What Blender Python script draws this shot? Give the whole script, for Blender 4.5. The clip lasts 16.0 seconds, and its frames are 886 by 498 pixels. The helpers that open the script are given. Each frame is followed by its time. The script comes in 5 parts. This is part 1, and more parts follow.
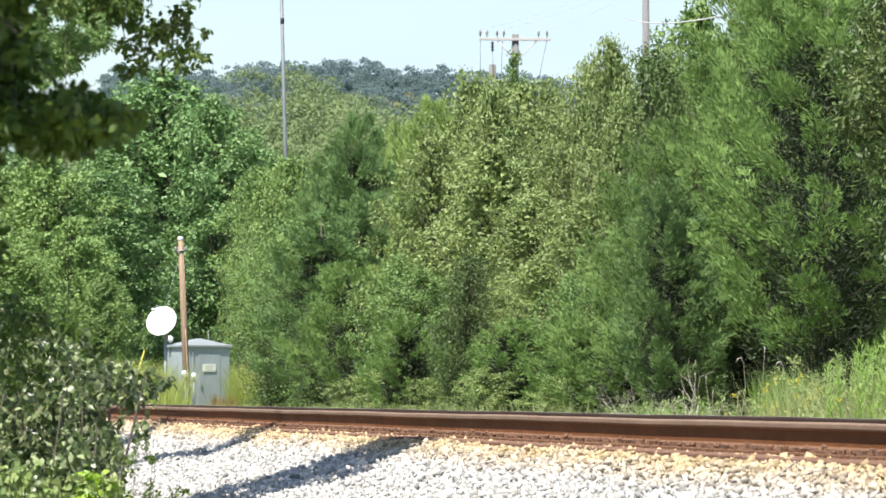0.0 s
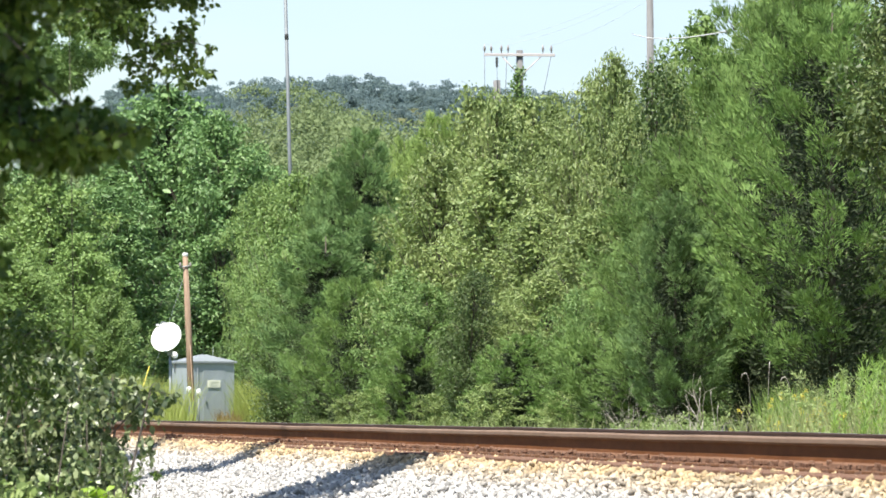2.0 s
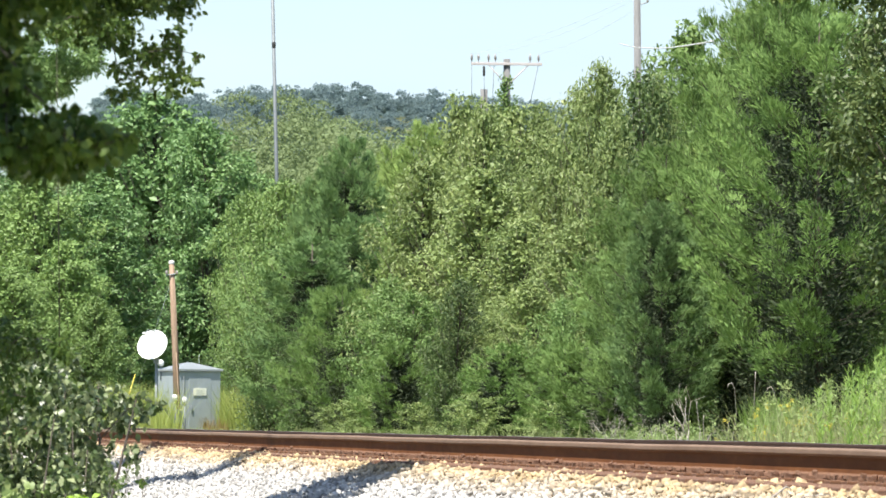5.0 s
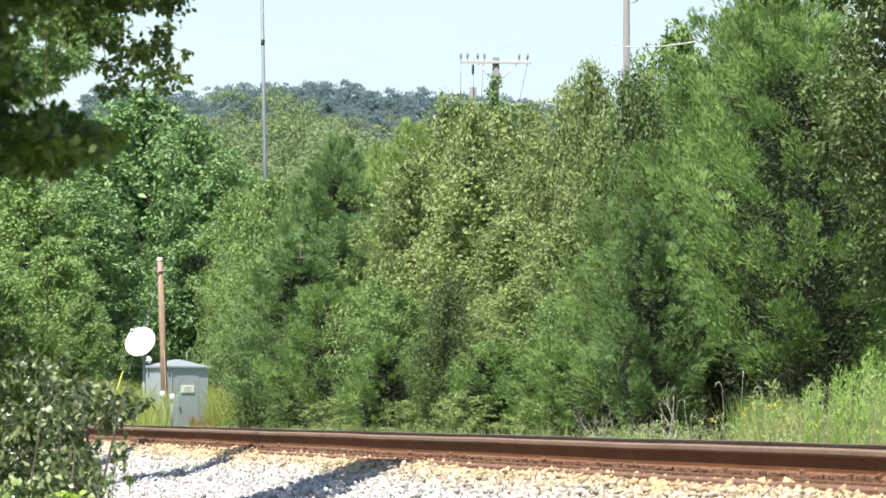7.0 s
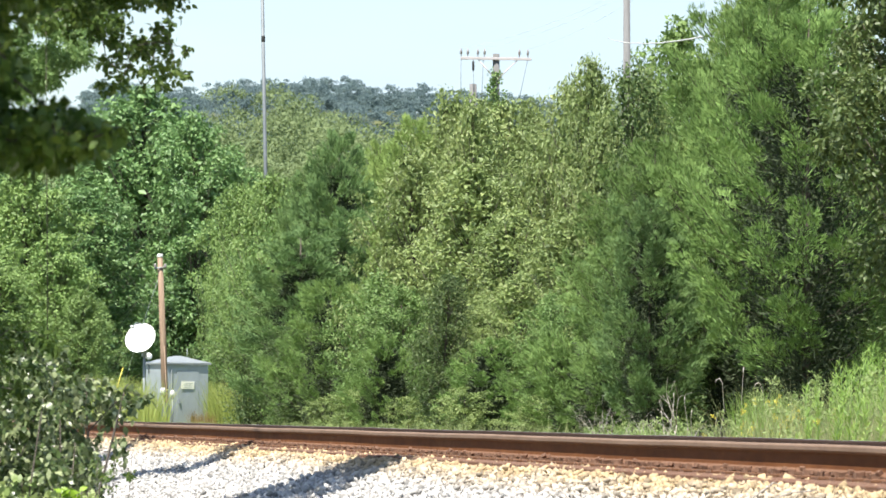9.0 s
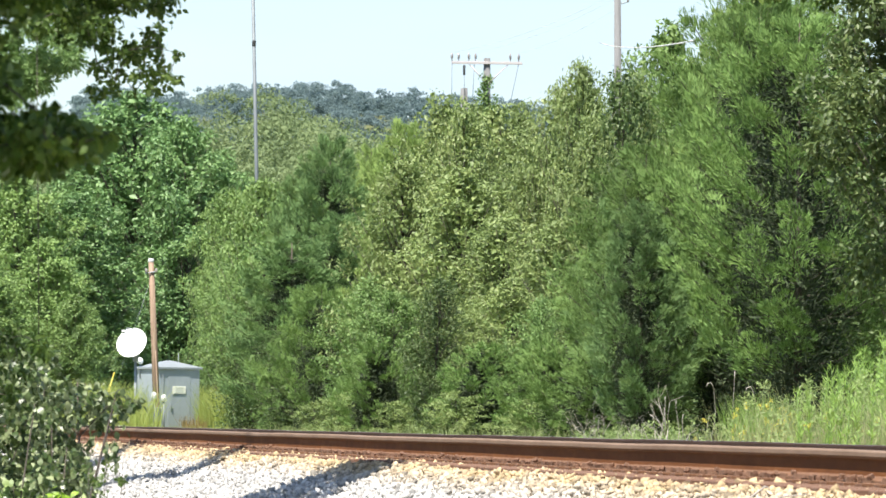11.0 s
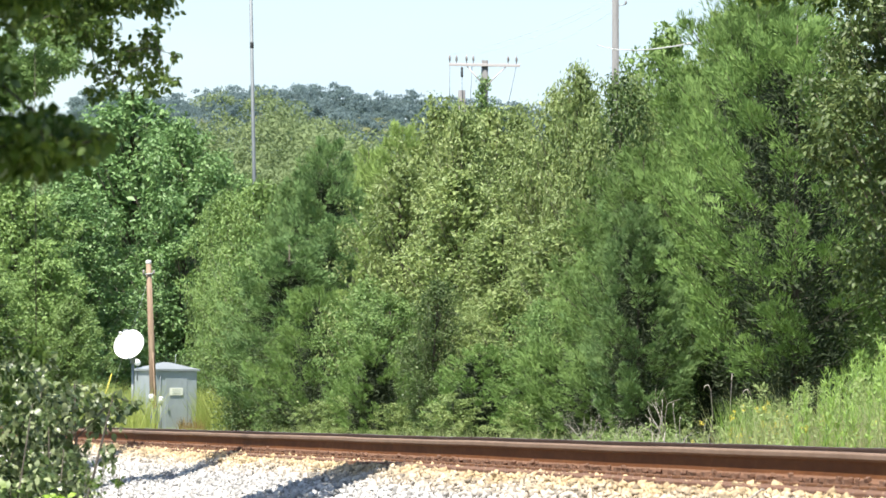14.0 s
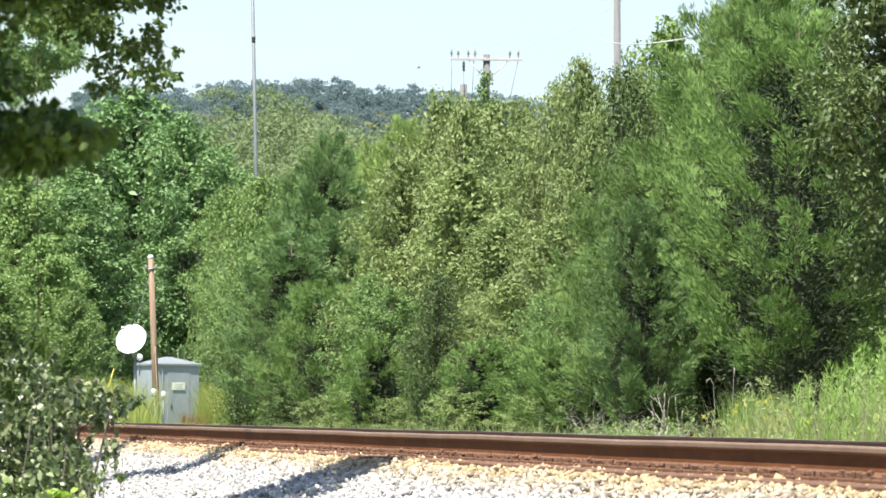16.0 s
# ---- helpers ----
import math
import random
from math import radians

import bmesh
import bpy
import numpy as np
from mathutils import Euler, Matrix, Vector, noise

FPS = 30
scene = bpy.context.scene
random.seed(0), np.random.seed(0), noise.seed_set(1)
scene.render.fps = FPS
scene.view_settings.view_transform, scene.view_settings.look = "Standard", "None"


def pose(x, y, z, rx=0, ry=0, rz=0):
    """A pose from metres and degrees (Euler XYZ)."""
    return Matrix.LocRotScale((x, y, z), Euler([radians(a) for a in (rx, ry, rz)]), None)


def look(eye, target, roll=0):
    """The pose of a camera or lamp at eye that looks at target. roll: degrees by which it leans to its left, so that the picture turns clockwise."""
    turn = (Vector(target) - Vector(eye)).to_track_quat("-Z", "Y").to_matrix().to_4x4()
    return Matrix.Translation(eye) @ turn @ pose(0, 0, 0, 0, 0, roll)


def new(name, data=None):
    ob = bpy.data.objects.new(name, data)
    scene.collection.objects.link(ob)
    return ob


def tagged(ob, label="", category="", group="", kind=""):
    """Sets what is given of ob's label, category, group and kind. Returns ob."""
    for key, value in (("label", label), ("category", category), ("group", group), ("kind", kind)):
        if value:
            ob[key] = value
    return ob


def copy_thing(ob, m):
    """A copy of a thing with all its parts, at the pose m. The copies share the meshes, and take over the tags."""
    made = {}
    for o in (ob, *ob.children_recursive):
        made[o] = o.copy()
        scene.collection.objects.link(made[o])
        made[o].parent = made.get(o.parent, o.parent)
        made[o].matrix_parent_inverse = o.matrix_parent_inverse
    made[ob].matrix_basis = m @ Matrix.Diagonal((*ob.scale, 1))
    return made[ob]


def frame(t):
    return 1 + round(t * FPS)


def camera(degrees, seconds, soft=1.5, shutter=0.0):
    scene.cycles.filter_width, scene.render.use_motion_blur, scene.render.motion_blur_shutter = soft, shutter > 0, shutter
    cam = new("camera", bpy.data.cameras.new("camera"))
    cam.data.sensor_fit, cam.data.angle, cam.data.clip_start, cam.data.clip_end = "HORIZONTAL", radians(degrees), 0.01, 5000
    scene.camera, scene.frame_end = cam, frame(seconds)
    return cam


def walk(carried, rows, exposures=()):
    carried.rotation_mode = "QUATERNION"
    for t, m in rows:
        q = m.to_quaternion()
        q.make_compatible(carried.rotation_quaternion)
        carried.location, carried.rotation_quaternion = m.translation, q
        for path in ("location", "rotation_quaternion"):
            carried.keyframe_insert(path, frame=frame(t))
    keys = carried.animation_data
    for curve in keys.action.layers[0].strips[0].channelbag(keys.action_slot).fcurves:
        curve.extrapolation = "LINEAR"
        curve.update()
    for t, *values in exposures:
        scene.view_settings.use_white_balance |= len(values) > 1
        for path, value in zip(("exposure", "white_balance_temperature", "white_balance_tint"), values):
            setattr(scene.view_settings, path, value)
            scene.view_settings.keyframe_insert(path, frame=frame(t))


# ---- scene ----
LENS = 8.6
EYE = (0.0, 0.0, 0.175)
PATH = [
    (0, 7.6984, 1.4122, 0.000),
    (0.5, 7.6726, 1.4024, 0.073),
    (1, 7.6508, 1.4495, 0.051),
    (1.5, 7.6497, 1.5257, 0.001),
    (2, 7.6535, 1.5648, -0.076),
    (2.5, 7.6646, 1.5575, -0.070),
    (3, 7.6698, 1.5543, -0.047),
    (3.5, 7.6773, 1.5452, 0.023),
    (4, 7.7153, 1.5715, 0.026),
    (4.5, 7.7398, 1.6283, 0.053),
    (5, 7.7849, 1.6504, 0.124),
    (7.5, 7.9038, 1.6288, 0.375),
    (8, 7.8800, 1.6499, 0.345),
    (8.5, 7.8842, 1.5971, 0.373),
    (11, 7.9828, 1.6397, 0.289),
    (11.5, 7.9814, 1.7224, 0.293),
    (12, 7.9627, 1.7522, 0.287),
    (12.5, 7.9651, 1.7476, 0.358),
    (13, 7.9792, 1.7508, 0.409),
    (13.5, 7.9697, 1.7253, 0.431),
    (14, 8.0075, 1.6604, 0.384),
    (14.5, 8.0218, 1.6147, 0.368),
    (15, 8.0049, 1.5875, 0.313),
    (15.5, 7.9791, 1.5877, 0.296),
    (16, 7.9875, 1.6040, 0.286),
]


def aim(yaw, pitch, roll):
    """Heading to the right of the track's line, rise and lean, in degrees, from the tripod."""
    return pose(*EYE) @ pose(0, 0, 0, 0, 0, -yaw) @ pose(0, 0, 0, 90 + pitch) @ pose(0, 0, 0, 0, 0, roll)


cam = camera(LENS, 16.0, soft=1.6)
cam.data.dof.use_dof, cam.data.dof.focus_distance, cam.data.dof.aperture_fstop = True, 80.0, 18.0
walk(cam, [(t, aim(a, b, c)) for t, a, b, c in PATH], exposures=[(0, 1.06), (5, 1.09), (16, 1.16)])

# ---- world and sun ----
SUN_FROM = Vector((-0.32, -0.4, 1.0)).normalized()
world = bpy.data.worlds.new("summer_sky")
scene.world = world
world.use_nodes = True
wn = world.node_tree.nodes
wl = world.node_tree.links
sky = wn.new("ShaderNodeTexSky")
sky.sky_type = "NISHITA"
sky.sun_disc = False
sky.sun_elevation = math.asin(SUN_FROM.z)
sky.sun_rotation = math.atan2(SUN_FROM.x, SUN_FROM.y)
sky.air_density, sky.dust_density, sky.ozone_density = 1.0, 0.6, 2.0
cloud_map = wn.new("ShaderNodeMapping")
cloud_map.inputs["Scale"].default_value = (5, 5, 22)
cloud_at = wn.new("ShaderNodeTexCoord")
cloud = wn.new("ShaderNodeTexNoise")
cloud.inputs["Scale"].default_value = 1.3
cloud.inputs["Detail"].default_value = 5
cloud_ramp = wn.new("ShaderNodeValToRGB")
cloud_ramp.color_ramp.elements[0].position, cloud_ramp.color_ramp.elements[1].position = 0.42, 0.75
cloud_ramp.color_ramp.elements[0].color = (0.08, 0.08, 0.08, 1)
cloud_ramp.color_ramp.elements[1].color = (1, 1, 1, 1)
cloud_mix = wn.new("ShaderNodeMixRGB")
cloud_mix.inputs["Color2"].default_value = (4.38, 5.5, 6.85, 1)
wl.new(cloud_at.outputs["Generated"], cloud_map.inputs["Vector"])
wl.new(cloud_map.outputs["Vector"], cloud.inputs["Vector"])
wl.new(cloud.outputs["Fac"], cloud_ramp.inputs["Fac"])
height = wn.new("ShaderNodeSeparateXYZ")
haze = wn.new("ShaderNodeMapRange")
haze.inputs["From Min"].default_value, haze.inputs["From Max"].default_value = 0.1, 0.6
haze.inputs["To Min"].default_value, haze.inputs["To Max"].default_value = 1.0, 0.12
veil = wn.new("ShaderNodeMath")
veil.operation = "MULTIPLY"
wl.new(cloud_at.outputs["Generated"], height.inputs["Vector"])
wl.new(height.outputs["Z"], haze.inputs["Value"])
wl.new(cloud_ramp.outputs["Color"], veil.inputs[0])
wl.new(haze.outputs["Result"], veil.inputs[1])
wl.new(veil.outputs[0], cloud_mix.inputs["Fac"])
wl.new(sky.outputs["Color"], cloud_mix.inputs["Color1"])
wl.new(cloud_mix.outputs["Color"], wn["Background"].inputs["Color"])
wn["Background"].inputs["Strength"].default_value = 0.082
sun = new("sun", bpy.data.lights.new("sun", "SUN"))
sun.data.energy, sun.data.angle, sun.data.color = 5.0, radians(0.53), (1.0, 0.95, 0.86)
sun.matrix_world = look(SUN_FROM * 60, (0, 0, 0))


# ---- materials ----
def material(name, rough=0.8, metal=0.0):
    m = bpy.data.materials.new(name)
    m.use_nodes = True
    b = m.node_tree.nodes["Principled BSDF"]
    b.inputs["Roughness"].default_value, b.inputs["Metallic"].default_value = rough, metal
    return m, m.node_tree.nodes, m.node_tree.links, b


def ramp(nodes, stops):
    r = nodes.new("ShaderNodeValToRGB")
    e = r.color_ramp.elements
    while len(e) < len(stops):
        e.new(0.5)
    for k, (at, c) in zip(e, stops):
        k.position, k.color = at, (*c, 1)
    return r


def grain(nodes, links, scale, detail=4, stretch=(1, 1, 1)):
    co, mp, nz = nodes.new("ShaderNodeTexCoord"), nodes.new("ShaderNodeMapping"), nodes.new("ShaderNodeTexNoise")
    mp.inputs["Scale"].default_value = stretch
    nz.inputs["Scale"].default_value, nz.inputs["Detail"].default_value = scale, detail
    links.new(co.outputs["Object"], mp.inputs["Vector"])
    links.new(mp.outputs["Vector"], nz.inputs["Vector"])
    return nz


def surface(name, stops, scale, rough=0.8, metal=0.0, bump=0.3, stretch=(1, 1, 1), fine=6.0, depth=0.01):
    """A surface whose colour wanders between stops at one scale and is roughened at a finer one."""
    m, n, l, b = material(name, rough, metal)
    nz, fz = grain(n, l, scale, 5, stretch), grain(n, l, scale * fine, 6, stretch)
    r = ramp(n, stops)
    mix = n.new("ShaderNodeMath")
    mix.operation = "MULTIPLY_ADD"
    mix.inputs[1].default_value = 0.45
    half = n.new("ShaderNodeMath")
    half.operation = "MULTIPLY"
    half.inputs[1].default_value = 0.55
    l.new(nz.outputs["Fac"], half.inputs[0])
    l.new(fz.outputs["Fac"], mix.inputs[0])
    l.new(half.outputs[0], mix.inputs[2])
    l.new(mix.outputs[0], r.inputs["Fac"])
    l.new(r.outputs["Color"], b.inputs["Base Color"])
    if bump:
        bp = n.new("ShaderNodeBump")
        bp.inputs["Strength"].default_value, bp.inputs["Distance"].default_value = bump, depth
        l.new(fz.outputs["Fac"], bp.inputs["Height"])
        l.new(bp.outputs["Normal"], b.inputs["Normal"])
    return m


def foliage(name, dark, mid, light, through_part=0.32, rough=0.5, patch=0.9, speckle=0.4):
    """Leaves: each one has its own tint, patches of the crown differ, and light comes through."""
    m, n, l, b = material(name, rough)
    geo = n.new("ShaderNodeNewGeometry")
    nz = grain(n, l, patch, 3)
    info = n.new("ShaderNodeObjectInfo")
    add = n.new("ShaderNodeMath")
    add.operation = "MULTIPLY_ADD"
    add.inputs[1].default_value = speckle
    pat = n.new("ShaderNodeMath")
    pat.operation = "MULTIPLY"
    pat.inputs[1].default_value = 1 - speckle
    r = ramp(n, [(0.1, dark), (0.5, mid), (0.92, light)])
    hue = n.new("ShaderNodeHueSaturation")
    val = n.new("ShaderNodeMath")
    val.operation = "MULTIPLY_ADD"
    val.inputs[1].default_value, val.inputs[2].default_value = 0.24, 0.88
    tr = n.new("ShaderNodeBsdfTranslucent")
    mx = n.new("ShaderNodeMixShader")
    mx.inputs["Fac"].default_value = through_part
    l.new(geo.outputs["Random Per Island"], add.inputs[0])
    l.new(nz.outputs["Fac"], pat.inputs[0])
    l.new(pat.outputs[0], add.inputs[2])
    l.new(add.outputs[0], r.inputs["Fac"])
    l.new(info.outputs["Random"], val.inputs[0])
    l.new(val.outputs[0], hue.inputs["Value"])
    l.new(r.outputs["Color"], hue.inputs["Color"])
    l.new(hue.outputs["Color"], b.inputs["Base Color"])
    l.new(hue.outputs["Color"], tr.inputs["Color"])
    l.new(b.outputs["BSDF"], mx.inputs[1])
    l.new(tr.outputs["BSDF"], mx.inputs[2])
    l.new(mx.outputs["Shader"], n["Material Output"].inputs["Surface"])
    return m


CEDAR = foliage("cedar_sprays", (0.0605, 0.114, 0.0269), (0.13, 0.225, 0.0529), (0.252, 0.37, 0.101), 0.14, 0.75, 1.6, 0.14)
CEDAR_BLUE = foliage("cedar_sprays_bluish", (0.06, 0.118, 0.041), (0.13, 0.225, 0.071), (0.25, 0.36, 0.12), 0.14, 0.75, 1.6, 0.14)
OLIVE = foliage("leaves_olive", (0.09, 0.146, 0.048), (0.215, 0.29, 0.092), (0.4, 0.45, 0.185), 0.3, 0.5, 0.9, 0.34)
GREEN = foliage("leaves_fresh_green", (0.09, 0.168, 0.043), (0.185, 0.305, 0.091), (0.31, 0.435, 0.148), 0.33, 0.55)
DEEP = foliage("leaves_deep_green", (0.06, 0.122, 0.041), (0.13, 0.236, 0.078), (0.28, 0.395, 0.154), 0.3, 0.5, 0.5, 0.35)
LIGHTGREEN = foliage("leaves_light_yellow_green", (0.09, 0.155, 0.041), (0.185, 0.29, 0.082), (0.31, 0.42, 0.137), 0.33, 0.55)
CEDAR_LIGHT = foliage("cedar_sprays_light_and_sunlit", (0.12, 0.185, 0.048), (0.245, 0.355, 0.093), (0.42, 0.52, 0.177), 0.14, 0.75, 1.6, 0.14)
# Dark leaf colour; on the overhanging boughs it also carries their shade.
SHADY = foliage("leaves_dark_and_shaded", (0.03, 0.064, 0.01), (0.075, 0.13, 0.02), (0.2, 0.26, 0.05), 0.45, 0.5)
DARKPALE = foliage("leaves_dark_and_pale", (0.038, 0.072, 0.02), (0.08, 0.135, 0.036), (0.2, 0.26, 0.095), 0.3, 0.5, 0.9, 0.55)
BANKLEAF = foliage("leaves_olive_bank", (0.042, 0.072, 0.021), (0.09, 0.138, 0.04), (0.25, 0.31, 0.115), 0.34, 0.5, 0.9, 0.42)
# Palest bramble tint also stands for white highlights on the leaves.
BRAMBLE = foliage("bramble_leaves", (0.038, 0.068, 0.017), (0.1, 0.15, 0.044), (0.46, 0.51, 0.28), 0.28, 0.36, 3.0, 0.7)
LIME = foliage("lime_leaves", (0.16, 0.27, 0.02), (0.25, 0.4, 0.03), (0.32, 0.48, 0.05), 0.4, 0.45)
# Far leaves: paler and bluer, with the distance haze put into their colour.
FARWOOD = foliage("hillside_leaves_haze_tinted", (0.12, 0.17, 0.08), (0.19, 0.25, 0.11), (0.27, 0.32, 0.15), 0.42, 0.7, 0.16, 0.25)
RIDGEWOOD = foliage("ridge_leaves_haze_tinted", (0.15, 0.215, 0.225), (0.175, 0.245, 0.25), (0.2, 0.27, 0.265), 0.5, 0.9, 0.02, 0.2)
GRASS = foliage("tall_grass", (0.16, 0.205, 0.07), (0.3, 0.36, 0.14), (0.52, 0.53, 0.3), 0.38, 0.6)
PALEWEED = foliage("pale_weed_leaves", (0.16, 0.24, 0.07), (0.28, 0.38, 0.13), (0.44, 0.5, 0.25), 0.35, 0.6)
MEADOW = foliage("meadow_grass", (0.2, 0.27, 0.06), (0.36, 0.43, 0.1), (0.5, 0.5, 0.17), 0.38, 0.6)
GOLDEN = foliage("goldenrod", (0.38, 0.33, 0.04), (0.54, 0.48, 0.07), (0.64, 0.6, 0.14), 0.3, 0.7)
LUSH = foliage("lush_grass", (0.16, 0.28, 0.05), (0.27, 0.42, 0.09), (0.42, 0.56, 0.18), 0.38, 0.55)
STRAW = foliage("dry_straw", (0.17, 0.14, 0.08), (0.3, 0.26, 0.16), (0.45, 0.4, 0.27), 0.25, 0.7)
DOCK = foliage("dry_dock", (0.16, 0.11, 0.04), (0.28, 0.2, 0.07), (0.38, 0.3, 0.12), 0.25, 0.7)
BARK = surface("bark", [(0.3, (0.045, 0.038, 0.03)), (0.7, (0.12, 0.1, 0.08))], 6, 0.95, bump=0.8, stretch=(1, 1, 0.25), depth=0.02)
# Dark green for the inner twigs: the crown hollows' shade, put into colour.
HOLLOW_SHADE = surface("hollow_shade_twigs", [(0.3, (0.034, 0.05, 0.024)), (0.7, (0.062, 0.086, 0.04))], 3, 0.95, bump=0.0)
DEADWOOD = surface("grey_dead_wood", [(0.3, (0.24, 0.21, 0.18)), (0.7, (0.5, 0.46, 0.42))], 9, 0.9, stretch=(1, 1, 0.3))
POLEWOOD = surface("creosoted_pole_wood", [(0.3, (0.15, 0.09, 0.055)), (0.7, (0.38, 0.28, 0.2))], 4, 0.85, bump=0.5, stretch=(3, 3, 0.2))
GREYWOOD = surface("weathered_pole_wood", [(0.3, (0.1, 0.1, 0.1)), (0.7, (0.21, 0.21, 0.212))], 4, 0.9, bump=0.5, stretch=(3, 3, 0.2))
SOIL = surface("grassy_soil", [(0.3, (0.06, 0.07, 0.025)), (0.5, (0.1, 0.12, 0.04)), (0.72, (0.2, 0.17, 0.1))], 0.6, 0.95, bump=0.6, fine=14, depth=0.05)
RUST = surface("rusty_rail_steel", [(0.3, (0.085, 0.031, 0.011)), (0.55, (0.14, 0.055, 0.02)), (0.75, (0.2, 0.092, 0.038))], 3.0, 0.82, 0.1, bump=0.25, stretch=(1, 0.25, 1), depth=0.003)
DUSTY = surface("dusty_rail_head", [(0.3, (0.165, 0.11, 0.078)), (0.7, (0.25, 0.175, 0.13))], 3.0, 0.8, 0.1, bump=0.2, stretch=(1, 0.25, 1), depth=0.002)
RUSTFOOT = surface("orange_rust", [(0.3, (0.1, 0.043, 0.02)), (0.7, (0.2, 0.1, 0.052))], 9, 0.9, 0.0, bump=0.4, depth=0.004)
POLISH = surface("polished_running_steel", [(0.3, (0.42, 0.4, 0.38)), (0.7, (0.58, 0.55, 0.52))], 5, 0.45, 1.0, bump=0.05, stretch=(1, 0.1, 1), depth=0.001)
DARKSTEEL = surface("greasy_gauge_face", [(0.3, (0.03, 0.017, 0.012)), (0.7, (0.058, 0.036, 0.027))], 4, 0.75, 0.1, bump=0.1, stretch=(1, 0.2, 1), depth=0.001)
TIEWOOD = surface("creosoted_tie_wood", [(0.3, (0.085, 0.042, 0.026)), (0.7, (0.2, 0.11, 0.07))], 6, 0.95, bump=0.6, stretch=(0.2, 3, 1), depth=0.01)
SHEDPAINT = surface("grey_shed_paint", [(0.3, (0.32, 0.365, 0.39)), (0.7, (0.41, 0.455, 0.48))], 1.4, 0.55, 0.3, bump=0.1, stretch=(1, 1, 0.4))
ROOFPAINT = surface("galvanised_roof", [(0.3, (0.27, 0.3, 0.315)), (0.7, (0.36, 0.39, 0.405))], 2, 0.5, 0.4, bump=0.1)
WHITE = surface("white_enamel", [(0.3, (0.76, 0.77, 0.78)), (0.7, (0.84, 0.84, 0.84))], 3, 0.35, bump=0.03)
SIGNFACE = surface("cream_sign_face", [(0.3, (0.7, 0.72, 0.6)), (0.7, (0.8, 0.8, 0.7))], 4, 0.5, bump=0.0)
INK = surface("faded_green_ink", [(0.3, (0.45, 0.5, 0.42)), (0.7, (0.52, 0.56, 0.48))], 4, 0.6, bump=0.0)
STEEL = surface("galvanised_steel", [(0.3, (0.26, 0.29, 0.31)), (0.7, (0.36, 0.39, 0.41))], 2, 0.6, 0.3, bump=0.08)
MASTPAINT = surface("weathered_grey_mast_paint", [(0.3, (0.13, 0.15, 0.165)), (0.7, (0.2, 0.22, 0.235))], 2, 0.6, 0.2, bump=0.08)
BLACK = surface("black_rubber", [(0.3, (0.02, 0.02, 0.02)), (0.7, (0.04, 0.04, 0.04))], 5, 0.6, bump=0.05)
YELLOW = surface("yellow_plastic", [(0.3, (0.55, 0.45, 0.05)), (0.7, (0.65, 0.55, 0.08))], 5, 0.5, bump=0.05)
CABLE = surface("pale_cable_sheath", [(0.3, (0.5, 0.5, 0.5)), (0.7, (0.62, 0.62, 0.62))], 3, 0.6, bump=0.0)
PORCELAIN = surface("brown_porcelain", [(0.3, (0.22, 0.2, 0.2)), (0.7, (0.34, 0.31, 0.3))], 9, 0.25, bump=0.0)
ARMWOOD = surface("bleached_crossarm_wood", [(0.3, (0.42, 0.38, 0.385)), (0.7, (0.55, 0.51, 0.51))], 3, 0.85, bump=0.2, stretch=(0.2, 3, 3))

for m in (DARKSTEEL, DUSTY, RUST):
    m.node_tree.nodes["Principled BSDF"].inputs["Specular IOR Level"].default_value = 0.12


def ballast_material():
    """Pale crushed limestone; orange brake dust and rust lie on the stones beside the rail and in patches."""
    m, n, l, b = material("limestone_ballast", 0.9)
    geo, info = n.new("ShaderNodeNewGeometry"), n.new("ShaderNodeObjectInfo")
    each = n.new("ShaderNodeMath")
    each.operation = "ADD"
    wrap = n.new("ShaderNodeMath")
    wrap.operation = "FRACT"
    stone = ramp(n, [(0.0, (0.17, 0.165, 0.155)), (0.2, (0.3, 0.29, 0.275)), (0.6, (0.43, 0.415, 0.395)), (1.0, (0.57, 0.555, 0.53))])
    l.new(geo.outputs["Random Per Island"], each.inputs[0])
    l.new(info.outputs["Random"], each.inputs[1])
    l.new(each.outputs[0], wrap.inputs[0])
    l.new(wrap.outputs[0], stone.inputs["Fac"])
    xyz = n.new("ShaderNodeSeparateXYZ")
    l.new(geo.outputs["Position"], xyz.inputs["Vector"])
    near = n.new("ShaderNodeMapRange")
    near.inputs["From Min"].default_value, near.inputs["From Max"].default_value = 6.0, 6.6
    l.new(xyz.outputs["X"], near.inputs["Value"])
    nz = n.new("ShaderNodeTexNoise")
    nz.inputs["Scale"].default_value, nz.inputs["Detail"].default_value = 1.1, 4
    l.new(geo.outputs["Position"], nz.inputs["Vector"])
    amount = n.new("ShaderNodeMath")
    amount.operation = "MULTIPLY"
    l.new(near.outputs["Result"], amount.inputs[0])
    l.new(nz.outputs["Fac"], amount.inputs[1])
    amp = n.new("ShaderNodeMath")
    amp.operation = "MULTIPLY"
    amp.use_clamp = True
    amp.inputs[1].default_value = 2.6
    l.new(amount.outputs[0], amp.inputs[0])
    dye = n.new("ShaderNodeMixRGB")
    dye.blend_type = "MULTIPLY"
    dye.inputs["Color2"].default_value = (1.0, 0.77, 0.46, 1)
    l.new(amp.outputs[0], dye.inputs["Fac"])
    l.new(stone.outputs["Color"], dye.inputs["Color1"])
    l.new(dye.outputs["Color"], b.inputs["Base Color"])
    fz = grain(n, l, 40, 5)
    bp = n.new("ShaderNodeBump")
    bp.inputs["Strength"].default_value, bp.inputs["Distance"].default_value = 0.8, 0.01
    l.new(fz.outputs["Fac"], bp.inputs["Height"])
    l.new(bp.outputs["Normal"], b.inputs["Normal"])
    return m


BALLAST = ballast_material()


